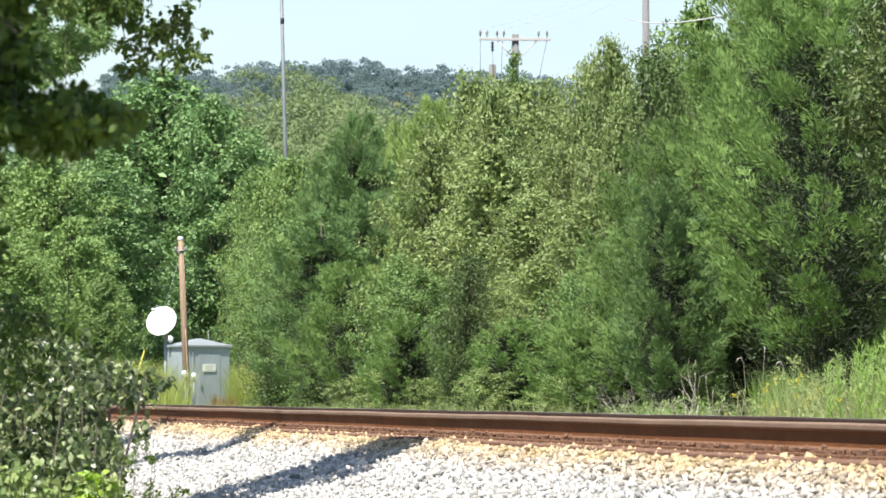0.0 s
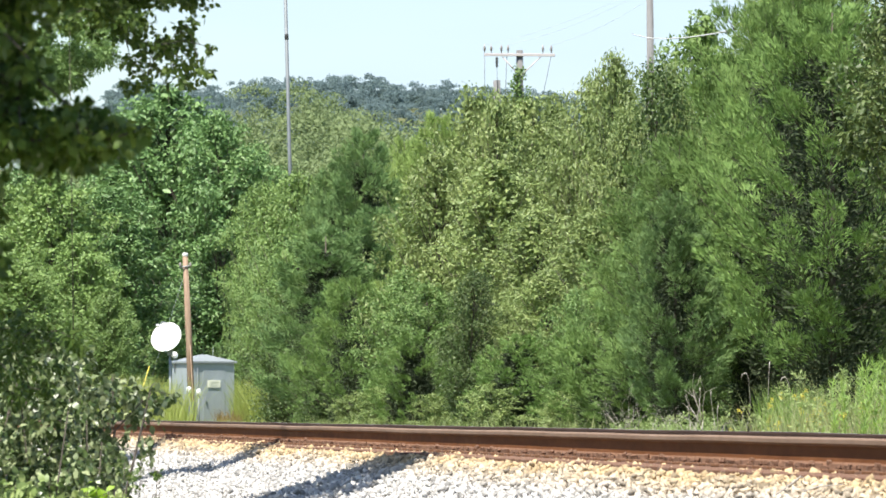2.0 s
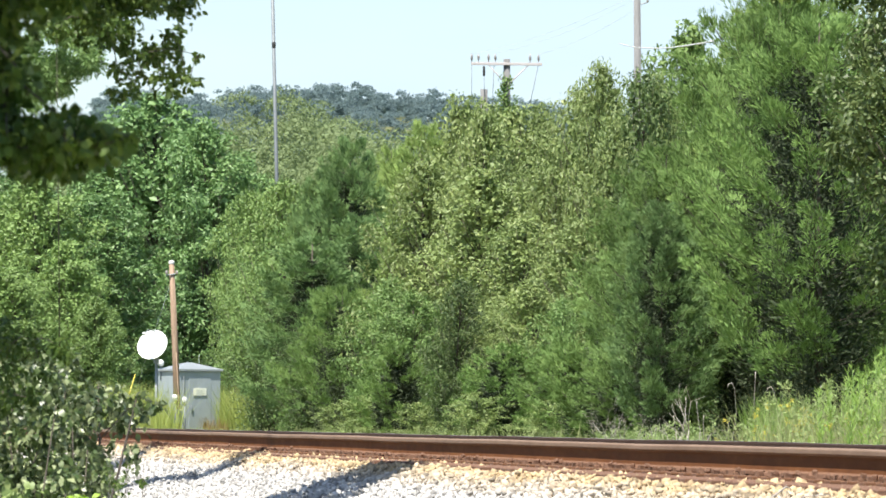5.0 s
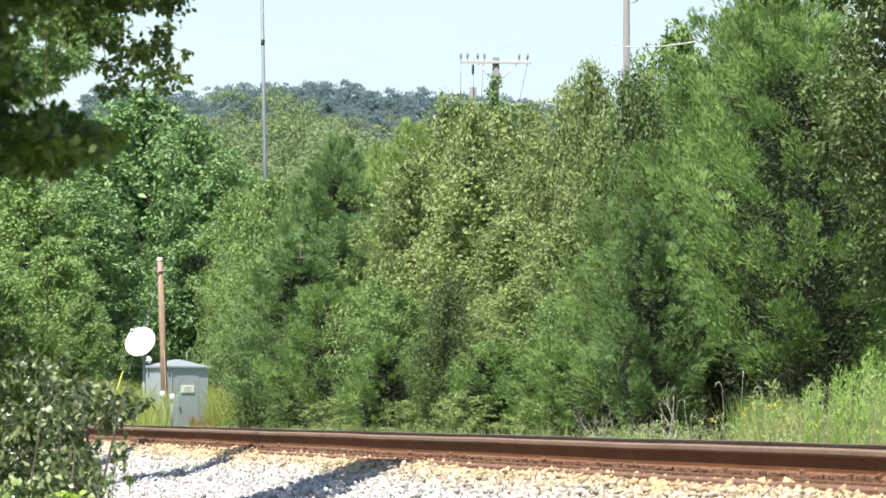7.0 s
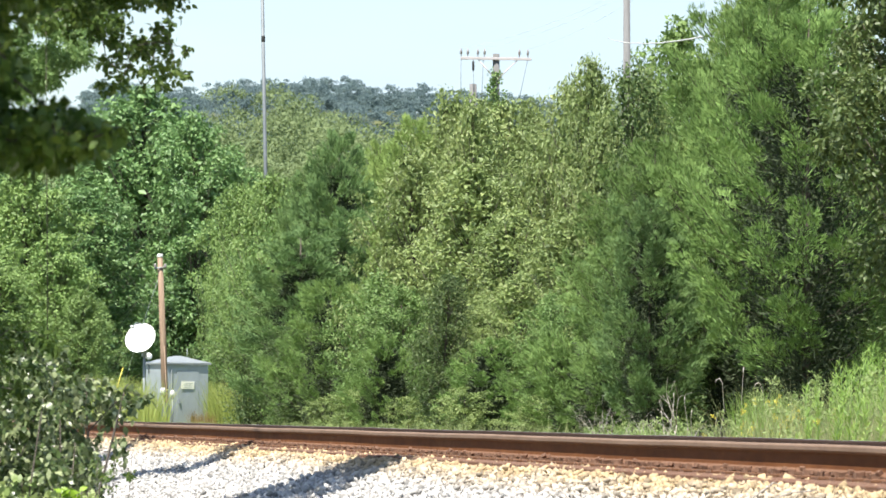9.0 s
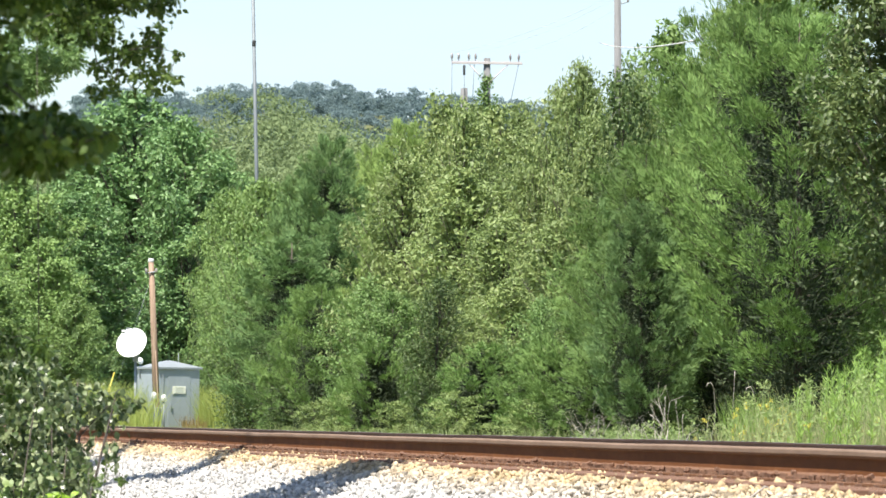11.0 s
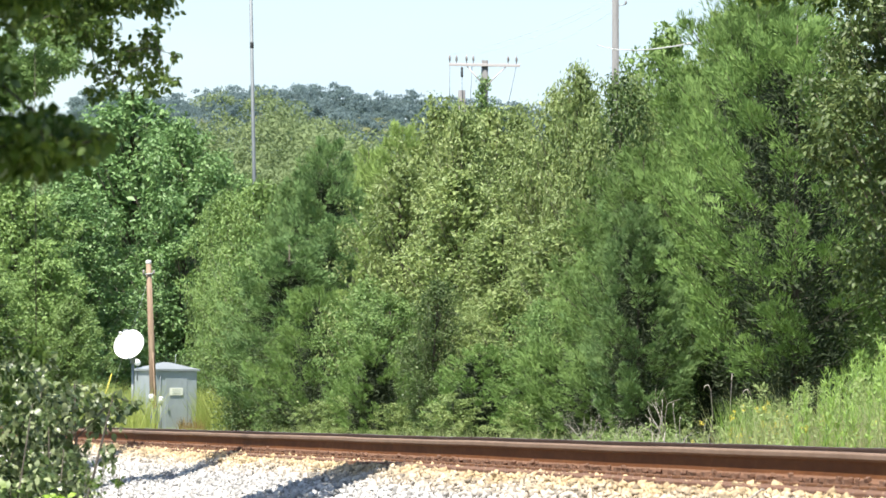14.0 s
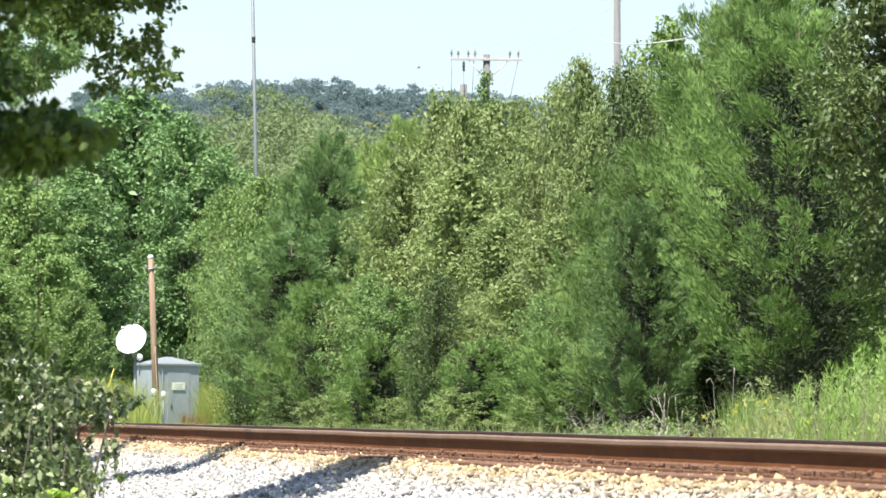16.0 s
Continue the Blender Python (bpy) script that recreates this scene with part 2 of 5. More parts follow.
# ---- mesh tools ----
def raw_mesh(name, verts, tris):
    """A mesh from arrays of corners and of triangles."""
    me = bpy.data.meshes.new(name)
    verts, tris = np.asarray(verts, np.float32), np.asarray(tris, np.int32)
    me.vertices.add(len(verts))
    me.vertices.foreach_set("co", verts.ravel())
    me.loops.add(tris.size)
    me.loops.foreach_set("vertex_index", tris.ravel())
    me.polygons.add(len(tris))
    me.polygons.foreach_set("loop_start", np.arange(0, tris.size, 3, dtype=np.int32))
    me.update(calc_edges=True)
    return me


def part(name, data, mat, parent=None, label=""):
    """Links a bmesh or mesh as one object, under a thing or a part where one is given."""
    if isinstance(data, bmesh.types.BMesh):
        me = bpy.data.meshes.new(name)
        data.to_mesh(me)
        data.free()
    else:
        me = data
    if mat and not me.materials:
        me.materials.append(mat)
    ob = new(name, me)
    if parent:
        ob.parent = parent
    return tagged(ob, label)


def thing(name, m, label, category, group="", kind=""):
    ob = new(name)
    ob.empty_display_size = 0.2
    ob.matrix_basis = m
    return tagged(ob, label, category, group, kind)


def tubes(paths, sides=7):
    """Tapered round limbs along paths of (x, y, z, radius), closed at both ends, as one bmesh."""
    bm = bmesh.new()
    for path in paths:
        pts = [Vector(p[:3]) for p in path]
        rings = []
        for i, p in enumerate(pts):
            way = (pts[min(i + 1, len(pts) - 1)] - pts[max(i - 1, 0)]).normalized()
            side = way.cross(Vector((0.31, 0.95, 0.05)) if abs(way.y) < 0.9 else Vector((1, 0, 0))).normalized()
            up = side.cross(way)
            rings.append([bm.verts.new(p + (side * math.cos(a) + up * math.sin(a)) * path[i][3])
                          for a in (2 * math.pi * k / sides for k in range(sides))])
        for a, b in zip(rings, rings[1:]):
            for k in range(sides):
                f = bm.faces.new((a[k], a[(k + 1) % sides], b[(k + 1) % sides], b[k]))
                f.smooth = True
        bm.faces.new(rings[0][::-1])
        bm.faces.new(rings[-1])
    bmesh.ops.recalc_face_normals(bm, faces=bm.faces)
    return bm


def box(x0, x1, y0, y1, z0, z1, bevel=0.0):
    bm = bmesh.new()
    bmesh.ops.create_cube(bm, size=1)
    bmesh.ops.scale(bm, vec=(x1 - x0, y1 - y0, z1 - z0), verts=bm.verts)
    bmesh.ops.translate(bm, vec=((x0 + x1) / 2, (y0 + y1) / 2, (z0 + z1) / 2), verts=bm.verts)
    if bevel:
        bmesh.ops.bevel(bm, geom=bm.edges, offset=bevel, segments=2, affect="EDGES", profile=0.5)
    return bm


def lathe(profile, sides=20):
    """A turned body from (radius, height) pairs about the z axis."""
    bm = bmesh.new()
    rings = [[bm.verts.new((r * math.cos(a), r * math.sin(a), z)) for a in (2 * math.pi * k / sides for k in range(sides))]
             for r, z in profile]
    for a, b in zip(rings, rings[1:]):
        for k in range(sides):
            f = bm.faces.new((a[k], a[(k + 1) % sides], b[(k + 1) % sides], b[k]))
            f.smooth = True
    bm.faces.new(rings[0][::-1])
    bm.faces.new(rings[-1])
    return bm


def unit(v):
    return v / np.maximum(np.linalg.norm(v, axis=-1, keepdims=True), 1e-6)


def leaf_blades(pos, axis, face, length, width, fold=0.25):
    """Folded pointed leaves: base, two flanks and a tip each; arrays of corners and triangles."""
    axis = unit(axis)
    side = unit(np.cross(axis, face))
    up = np.cross(side, axis)
    length, width = length[:, None], width[:, None]
    mid = pos + axis * length * 0.45
    v = np.stack([pos, mid + side * width / 2 + up * width * fold, pos + axis * length, mid - side * width / 2 + up * width * fold], 1)
    i = np.arange(len(pos))[:, None] * 4
    t = np.concatenate([i + np.array([[0, 1, 2]]), i + np.array([[0, 2, 3]])], 1).reshape(-1, 3)
    return v.reshape(-1, 3), t


def oval_leaves(pos, axis, face, length, width, fold=0.18):
    """Pointed oval leaves for plants close by: six corners round a midrib that droops towards the tip."""
    axis = unit(axis)
    side = unit(np.cross(axis, face))
    up = np.cross(side, axis)
    length, width = length[:, None], width[:, None]
    rows = []
    for f, w, h in ((0, 0, 0), (0.22, 0.4, 0.4), (0.55, 0.5, 0.5), (1, 0, -0.9), (0.55, -0.5, 0.5), (0.22, -0.4, 0.4)):
        rows.append(pos + axis * length * f + side * width * w + up * width * fold * h)
    v = np.stack(rows, 1)
    i = np.arange(len(pos))[:, None] * 6
    t = np.concatenate([i + np.array([[0, 1, 5]]), i + np.array([[1, 2, 4]]), i + np.array([[1, 4, 5]]), i + np.array([[2, 3, 4]])], 1).reshape(-1, 3)
    return v.reshape(-1, 3), t


def clump_leaves(rng, clumps, per, length, width, droop=0.25, shell=0.6, loose=0.4, dome=0.0, shape=leaf_blades):
    """Leaves on ragged clumps (x, y, z, radius, flatness): most of them near the skin, facing out and up."""
    P, A, N = [], [], []
    for cx, cy, cz, r, flat in clumps:
        n = max(14, int(per * r * r))
        d = unit(rng.normal(size=(n, 3)))
        d[:, 2] = np.where((d[:, 2] < -0.15) & (rng.random(n) < dome), -d[:, 2], d[:, 2])
        a, b, c = rng.random(3) * 6.3
        lump = 0.84 + 0.17 * np.sin(d[:, 0] * 4.3 + a) + 0.14 * np.sin(d[:, 1] * 5.1 + b) + 0.14 * np.sin(d[:, 2] * 6.2 + c) + 0.07 * rng.normal(size=n)
        rad = r * np.maximum(lump, 0.2) * (shell + (1 - shell) * rng.random(n) ** 0.5)
        P.append(np.array([cx, cy, cz]) + d * rad[:, None] * np.array([1, 1, flat]))
        A.append(d * 0.35 + rng.normal(size=(n, 3)) * 0.7 - np.array([0, 0, droop]))
        N.append(d * 0.9 + rng.normal(size=(n, 3)) * loose + np.array([0, 0, 0.5]))
    P, A, N = np.concatenate(P), np.concatenate(A), np.concatenate(N)
    k = rng.uniform(0.7, 1.25, len(P))
    return shape(P, A, N, length * k, width * k)


def broadleaf(name, rng, height, spread, mat, label, leaf=0.075, leaves=15000, base=0.12, peak=0.62, clumps=110, m=None, size=(0.04, 0.085), ratio=0.5, dome=0.35, droop=0.45, foot=0.66):
    """A broad-leaved tree: tapered trunk, forking limbs, a crown of many leaf clumps with shaded hollows between them."""
    tree = thing(name, m or pose(0, 0, 0), label, "tree")
    lean = rng.normal(size=2) * 0.03 * height
    trunk = [(0, 0, -0.15, 0.014 * height)]
    for k in range(1, 6):
        s = k / 5
        trunk.append((lean[0] * s * s, lean[1] * s * s, height * 0.86 * s, 0.014 * height * (1 - 0.85 * s)))
    R, lumps, limbs = spread / 2, [], []
    swell = rng.random(3) * 6.3
    for k in range(clumps):
        s = base + (1 - base) * ((k + rng.random()) / clumps) ** 0.9
        u = (s - base) / (1 - base)
        prof = foot + (1 - foot) * math.sin(math.pi / 2 * u / peak) if u < peak else (1 - ((u - peak) / (1 - peak)) ** 2.2) ** 0.6
        a, q = k * 2.39996 + rng.normal() * 0.4, (1.0 if rng.random() < 0.7 else rng.uniform(0.4, 0.85))
        prof *= 0.86 + 0.14 * math.sin(3 * a + swell[0] + 5 * s) + 0.1 * math.sin(11 * s + 2 * a + swell[1])
        r = height * rng.uniform(*size) * (0.7 + 0.45 * (1 - s))
        rr = max(0.0, R * prof * rng.uniform(0.88, 1.1) - r * 0.6) * q
        lumps.append([lean[0] * s + rr * math.cos(a), lean[1] * s + rr * math.sin(a), height * s, r, rng.uniform(0.55, 0.8)])
    for k in range(20):
        s, a = base + 0.06 + (0.86 - base) * (k + rng.random()) / 20, k * 2.4 + rng.normal() * 0.3
        lumps.append([lean[0] * s + 0.3 * R * math.cos(a), lean[1] * s + 0.3 * R * math.sin(a), height * s, height * rng.uniform(0.06, 0.09), 0.9])
    lift = height - max(c[2] + c[3] * c[4] for c in lumps)
    for c in lumps:
        c[2] += lift * c[2] / height
        rr = math.hypot(c[0], c[1])
        z0 = max(0.1 * height, c[2] - rr * 0.9 - 0.1 * height)
        f = z0 / (height * 0.86)
        limbs.append([(lean[0] * f * f, lean[1] * f * f, z0, 0.0022 * height),
                      (c[0] * 0.55, c[1] * 0.55, z0 + (c[2] - z0) * 0.45, 0.0012 * height), (*c[:3], 0.0005 * height)])
    part("trunk", tubes([trunk, *limbs], 4), BARK, tree)
    per = leaves / sum(c[3] ** 2 for c in lumps)
    v, t = clump_leaves(rng, lumps, per, leaf, leaf * ratio, droop, 0.6, 0.28, dome)
    inner = [(x * 0.6, y * 0.6, z - r * 0.3, r * 0.9, q) for x, y, z, r, q in lumps]
    w, u = clump_leaves(rng, inner, per * 0.26, leaf * 1.5, leaf * 1.05, 0.3, 0.1, 0.9)
    part("crown", raw_mesh("crown", np.concatenate([v, w]), np.concatenate([t, u + len(v)])), mat, tree)["kind"] = "stuff"
    return tree


def cedar(name, rng, height, spread, mat, label, boughs=120, plumes=4, per=85, spray=0.075, m=None, peak=0.3, skirt=0.35, start_at=0.02, top=0.6, size=0.5):
    """A red cedar: straight trunk, boughs that rise and curl up, each carrying a few tapered plumes of fine sprays."""
    tree = thing(name, m or pose(0, 0, 0), label, "tree")
    limbs = [[(0, 0, -0.15, 0.014 * height), (0, 0, height * 0.5, 0.008 * height), (0, 0, height * 0.97, 0.002 * height)]]
    P, A, N = [], [], []
    R, golden, up = spread / 2, 2.39996, np.array([0, 0, 1.0])
    for k in range(boughs):
        s = start_at + (1 - start_at) * min(1.0, (k + rng.random()) / boughs) ** 0.92
        prof = (skirt + (1 - skirt) * (s / peak) ** 0.8) if s < peak else (1 - (s - peak) / (1 - peak)) ** top
        a = k * golden + rng.normal() * 0.35
        reach = R * prof * (rng.uniform(0.85, 1.14) if rng.random() < 0.7 else rng.uniform(0.5, 0.8)) + 0.12
        out, side = np.array([math.cos(a), math.sin(a), 0.0]), np.array([-math.sin(a), math.cos(a), 0.0])
        lift = 0.22 + 0.5 * s ** 1.5 + rng.normal() * 0.12
        z0 = max(0.03, height * s * 0.96 - lift * reach * 0.75)

        def along(f):
            return up * z0 + out * reach * f + up * reach * (lift * f - 0.3 * f * (1 - f) + 0.12 * f ** 4)
        limbs.append([(*along(f), 0.0016 * height * (1.25 - s) * (1.05 - f)) for f in (0.0, 0.4, 0.75, 0.95)])
        for q in range(plumes):
            f = 0.97 if q == 0 else rng.uniform(0.62, 0.95)
            length = size * rng.uniform(0.7, 1.25) * (0.45 + 0.55 * min(1.0, reach / 0.9))
            way = unit(along(f + 0.02) - along(f) + np.zeros(3)) * 0.8 + side * (rng.normal() * 0.25 if q == 0 else (-1) ** q * rng.uniform(0.3, 0.85)) + up * rng.uniform(0.0, 0.4)
            way = unit(way)
            foot = along(f) - way * length * 0.35
            limbs.append([(*along(max(0.1, f - 0.15)), 0.004), (*(foot + way * length * 0.6), 0.0015)])
            n = int(per * (length / size) ** 1.6 * rng.uniform(0.85, 1.15)) + 12
            g, phi = rng.random(n) ** 0.8, np.where(rng.random(n) < 0.7, rng.random(n) * math.pi, rng.random(n) * 6.283)
            e1 = unit(np.cross(way, np.array([0.3, 0.2, 1.0])))
            e2 = np.cross(e1, way)
            d = np.cos(phi)[:, None] * e1 * 1.15 + np.sin(phi)[:, None] * e2 * 0.85
            teeth = 1 + 0.45 * np.sin(g * 15 + np.where(np.cos(phi) > 0, 0, 2) + k)
            thick = length * 0.26 * np.sin(np.pi * (0.1 + 0.9 * g) ** 0.7) ** 0.8 * teeth * (0.6 + 0.4 * rng.random(n) ** 0.5)
            bend = way * g[:, None] * length - up * (0.24 * length * g * g)[:, None]
            P.append(foot + bend + d * thick[:, None])
            A.append(way * 0.75 + d * 0.35 + rng.normal(size=(n, 3)) * 0.2)
            N.append(d * 0.85 + up * 0.4 + out * 0.15 + rng.normal(size=(n, 3)) * 0.2)
    P, A, N = np.concatenate(P), np.concatenate(A), np.concatenate(N)
    k = rng.uniform(0.65, 1.35, len(P))
    v, t = leaf_blades(P, A, N, spray * 1.25 * k, spray * 0.19 * k, 0.2)
    part("trunk", tubes(limbs, 3), BARK, tree)
    part("crown", raw_mesh("crown", v, t), mat, tree)["kind"] = "stuff"
    # Inner twigs coloured dark, so gaps between plumes read as shaded.
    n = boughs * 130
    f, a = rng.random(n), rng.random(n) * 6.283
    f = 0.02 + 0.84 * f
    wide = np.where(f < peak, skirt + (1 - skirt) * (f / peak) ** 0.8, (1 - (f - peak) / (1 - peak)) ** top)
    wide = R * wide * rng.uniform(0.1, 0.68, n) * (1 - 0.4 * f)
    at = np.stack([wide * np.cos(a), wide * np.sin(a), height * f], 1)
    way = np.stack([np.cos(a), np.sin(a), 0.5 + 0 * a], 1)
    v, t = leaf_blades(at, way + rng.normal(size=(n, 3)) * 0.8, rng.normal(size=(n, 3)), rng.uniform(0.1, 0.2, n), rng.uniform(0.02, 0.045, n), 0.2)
    part("inner_wood", raw_mesh("inner_wood", v, t), HOLLOW_SHADE, tree, "dense inner twigs coloured dark for the crown's shaded hollows")["kind"] = "stuff"
    return tree


def again(ob, x, y, z, turn, size=1.0, wide=1.0):
    """A copy of a tree elsewhere, turned and scaled."""
    c = copy_thing(ob, pose(x, y, z, 0, 0, turn))
    c.scale = (size * wide, size * wide, size)
    return c


# ---- ground ----
def smooth(a, b, v):
    t = np.clip((v - a) / (b - a), 0, 1)
    return t * t * (3 - 2 * t)


def land(x, y):
    """Height of the ground: low verge by the camera, gentle bank beyond the track, wooded hills far off."""
    x, y = np.asarray(x, float), np.asarray(y, float)
    h = -1.25 + 0.7 * smooth(5.0, 11.5, x) + 0.45 * smooth(12, 18, x) * (1 - smooth(100, 160, y))
    h = h + (8.8 * smooth(14, 36, x) + 4.0 * np.exp(-((x - 45.5) / 13) ** 2)) * smooth(300, 440, y) * (1 - 0.45 * smooth(52, 62, x))
    side = (x - 0.1143 * y) / 73
    h = h + np.exp(-((y - 2500) / 420) ** 2) * (112.7 + 14 * np.exp(-1.2 * side ** 2) + 6.5 * np.exp(-((x - 0.157 * y) / 60) ** 2) + 9 * np.exp(-((x - 0.081 * y) / 16) ** 2) - 16 * (1 - smooth(0.0735, 0.0785, x / np.maximum(y, 1.0)))) * smooth(1100, 2000, y)
    h = h + 1.0 * np.sin(x * 0.021 + 1) * np.sin(y * 0.004) * smooth(1500, 2300, y)
    return h + 0.05 * np.sin(x * 1.7) * np.sin(y * 0.9)


def ground():
    xs = np.unique(np.concatenate([np.linspace(-2600, -60, 24), np.linspace(-60, 4, 24), np.linspace(4, 24, 27), np.linspace(24, 120, 25), np.linspace(120, 800, 40), np.linspace(800, 3200, 20)]))
    ys = np.unique(np.concatenate([np.linspace(-2400, -40, 24), np.linspace(-40, 260, 81), np.linspace(260, 700, 56), np.linspace(700, 4200, 90)]))
    gx, gy = np.meshgrid(xs, ys)
    v = np.stack([gx.ravel(), gy.ravel(), land(gx, gy).ravel()], 1)
    nx, ny = len(xs), len(ys)
    i = (np.arange(ny - 1)[:, None] * nx + np.arange(nx - 1)).ravel()
    t = np.concatenate([np.stack([i, i + 1, i + nx + 1], 1), np.stack([i, i + nx + 1, i + nx], 1)])
    me = raw_mesh("ground", v, t)
    me.polygons.foreach_set("use_smooth", np.ones(len(t), bool))
    tagged(part("ground", me, SOIL), "grassy soil verge rising to wooded hills", "ground", kind="structure")


ground()

NEAR_RAIL, FAR_RAIL = 7.2, 8.705
TIE_TOP, BED = -0.205, -0.252


def bed_height(x):
    """Top of the ballast across the track, seen from the camera's side."""
    u = np.abs(np.asarray(x, float) - 7.95) - 0.75
    return BED - 0.30 * np.maximum(u - 0.75, 0) - 0.02 * np.maximum(u, 0)


def ballast_bed():
    xs = np.array([3.2, 4.0, 5.0, 5.7, 6.2, 6.6, 7.0, 7.95, 8.9, 9.4, 9.9, 10.6, 11.4])
    ys = np.linspace(-30, 640, 336)
    gx, gy = np.meshgrid(xs, ys)
    top = bed_height(gx) - 0.04 + 0.012 * np.sin(gx * 9 + gy * 2.3) * np.sin(gy * 1.7)
    v = np.stack([gx.ravel(), gy.ravel(), top.ravel()], 1)
    nx, ny = len(xs), len(ys)
    i = (np.arange(ny - 1)[:, None] * nx + np.arange(nx - 1)).ravel()
    t = np.concatenate([np.stack([i, i + 1, i + nx + 1], 1), np.stack([i, i + nx + 1, i + nx], 1)])
    low = v.copy()
    low[:, 2] = -1.7
    edge = list(range(nx)) + [k * nx + nx - 1 for k in range(1, ny)] + [(ny - 1) * nx + k for k in range(nx - 2, -1, -1)] + [k * nx for k in range(ny - 2, 0, -1)]
    n = len(v)
    sides = []
    for a, b in zip(edge, edge[1:] + edge[:1]):
        sides += [(a, n + a, n + b), (a, n + b, b)]
    t = np.concatenate([t, np.array(sides), t[:, ::-1] + n])
    return tagged(part("ballast_bed", raw_mesh("ballast_bed", np.concatenate([v, low]), t), BALLAST),
                  "pale crushed limestone ballast stained orange beside the rail", "ballast", kind="structure")


bed = ballast_bed()

# rail section: half width and height from the top of the head, down to the foot
SECTION = [(0.0, 0.0), (0.022, -0.001), (0.032, -0.006), (0.0365, -0.014), (0.037, -0.036), (0.030, -0.044), (0.012, -0.052),
           (0.0085, -0.07), (0.0085, -0.125), (0.014, -0.148), (0.03, -0.160), (0.075, -0.172), (0.076, -0.186), (0.0, -0.186)]


def rail(x, gauge_side, parent):
    """One rail, with the slight sag that old track has; its gauge corner is worn dark and its top bright."""
    ring = [(-a, z) for a, z in SECTION] + [(a, z) for a, z in SECTION[-2:0:-1]]
    ys = np.concatenate([np.linspace(-30, 20, 12), np.arange(21, 120, 1.0), np.linspace(124, 640, 60)])
    n = len(ring)
    V, F, M = [], [], []
    for y in ys:
        dz = 0.002 * math.sin(y * 0.53 + x) + 0.0015 * math.sin(y * 1.31)
        dx = 0.003 * math.sin(y * 0.41 + 2 * x)
        V += [(a + dx, y, z + dz) for a, z in ring]
    for i in range(len(ys) - 1):
        for k in range(n):
            q = (i * n + k, i * n + (k + 1) % n, (i + 1) * n + (k + 1) % n, (i + 1) * n + k)
            F.append(q)
            (a0, z0), (a1, z1) = ring[k], ring[(k + 1) % n]
            zm, am = (z0 + z1) / 2, (a0 + a1) / 2
            if zm > -0.002:
                M.append(0 if am * gauge_side > 0 else 2)
            elif zm > -0.05:
                M.append(1 if am * gauge_side > 0 else 2)
            elif zm > -0.14:
                M.append(3)
            else:
                M.append(4)
    F += [tuple(range(n)), tuple(range((len(ys) - 1) * n, len(ys) * n))[::-1]]
    M += [3, 3]
    me = bpy.data.meshes.new("rail")
    me.from_pydata(V, [], F)
    for mat in (POLISH, DARKSTEEL, DUSTY, RUST, RUSTFOOT):
        me.materials.append(mat)
    me.polygons.foreach_set("material_index", M)
    ob = part("rail", me, None, parent, "rusty steel rail with a bright running top")
    ob.location = (x, 0, 0)
    return ob


track = thing("railway_track", pose(0, 0, 0), "single railway track with rusty rails on timber ties", "railway track", kind="structure")
rail(NEAR_RAIL, 1, track)
rail(FAR_RAIL, -1, track)

# ---- trees beyond the track ----
RNG = np.random.default_rng(7)
L_CEDAR = "dense green red cedar with feathery upswept sprays beside the track"
L_OLIVE = "olive-green broadleaf tree with mixed pale and dark leaves on the track bank"
L_GREEN = "fresh green bushy broadleaf tree on the track bank"
L_DEEP = "tall deep-green broadleaf tree at the wood's edge"
L_LIME = "light yellow-green bushy broadleaf tree on the track bank"
wide_cedar = cedar("cedar_tree", RNG, 6.6, 4.4, CEDAR, "broad dense red cedar with feathery bright green sprays", 96, 6, 105, 0.08, None, 0.52, 0.36, 0.14, 0.62, 0.72)
low_cedar = cedar("cedar_tree", RNG, 3.7, 3.4, CEDAR, "low spreading red cedar with feathery green sprays", 44, 5, 115, 0.085, None, 0.4, 0.6, 0.2, 0.6, 0.7)
slim_cedar = cedar("cedar_tree", RNG, 6.4, 3.0, CEDAR_BLUE, L_CEDAR, 80, 5, 95, 0.1, None, 0.42, 0.4, 0.13, 0.6, 0.65)
lime_cedar = cedar("cedar_tree", RNG, 6.4, 3.0, CEDAR_LIGHT, "light yellow-green red cedar among broadleaf trees", 80, 5, 95, 0.1, None, 0.32, 0.5, 0.04, 0.6, 0.65)
small_cedar = cedar("cedar_tree", RNG, 2.5, 2.2, CEDAR, "young light-green red cedar in front of taller trees", 55, 4, 70, 0.075, None, 0.35, 0.5, 0.02, 0.7, 0.4)
olive_tree = broadleaf("broadleaf_tree", RNG, 6.2, 3.6, OLIVE, L_OLIVE, 0.1, 13500, 0.05, 0.5, 105, None, (0.045, 0.085), 0.36, 0.35, 0.7)
olive_slim = broadleaf("broadleaf_tree", RNG, 6.2, 3.0, OLIVE, L_OLIVE, 0.1, 12000, 0.05, 0.5, 95, None, (0.045, 0.085), 0.36, 0.35, 0.7)
green_tree = broadleaf("broadleaf_tree", RNG, 5.8, 3.4, GREEN, L_GREEN, 0.085, 12000, 0.03, 0.5, 100)
lime_tree = broadleaf("broadleaf_tree", RNG, 5.8, 3.4, LIGHTGREEN, L_LIME, 0.095, 10000, 0.32, 0.5, 80)
dark_tree = broadleaf("broadleaf_tree", RNG, 6.0, 3.3, DARKPALE, "dark glossy broadleaf tree on the track bank, some filling shaded gaps", 0.085, 12000, 0.03, 0.5, 95)
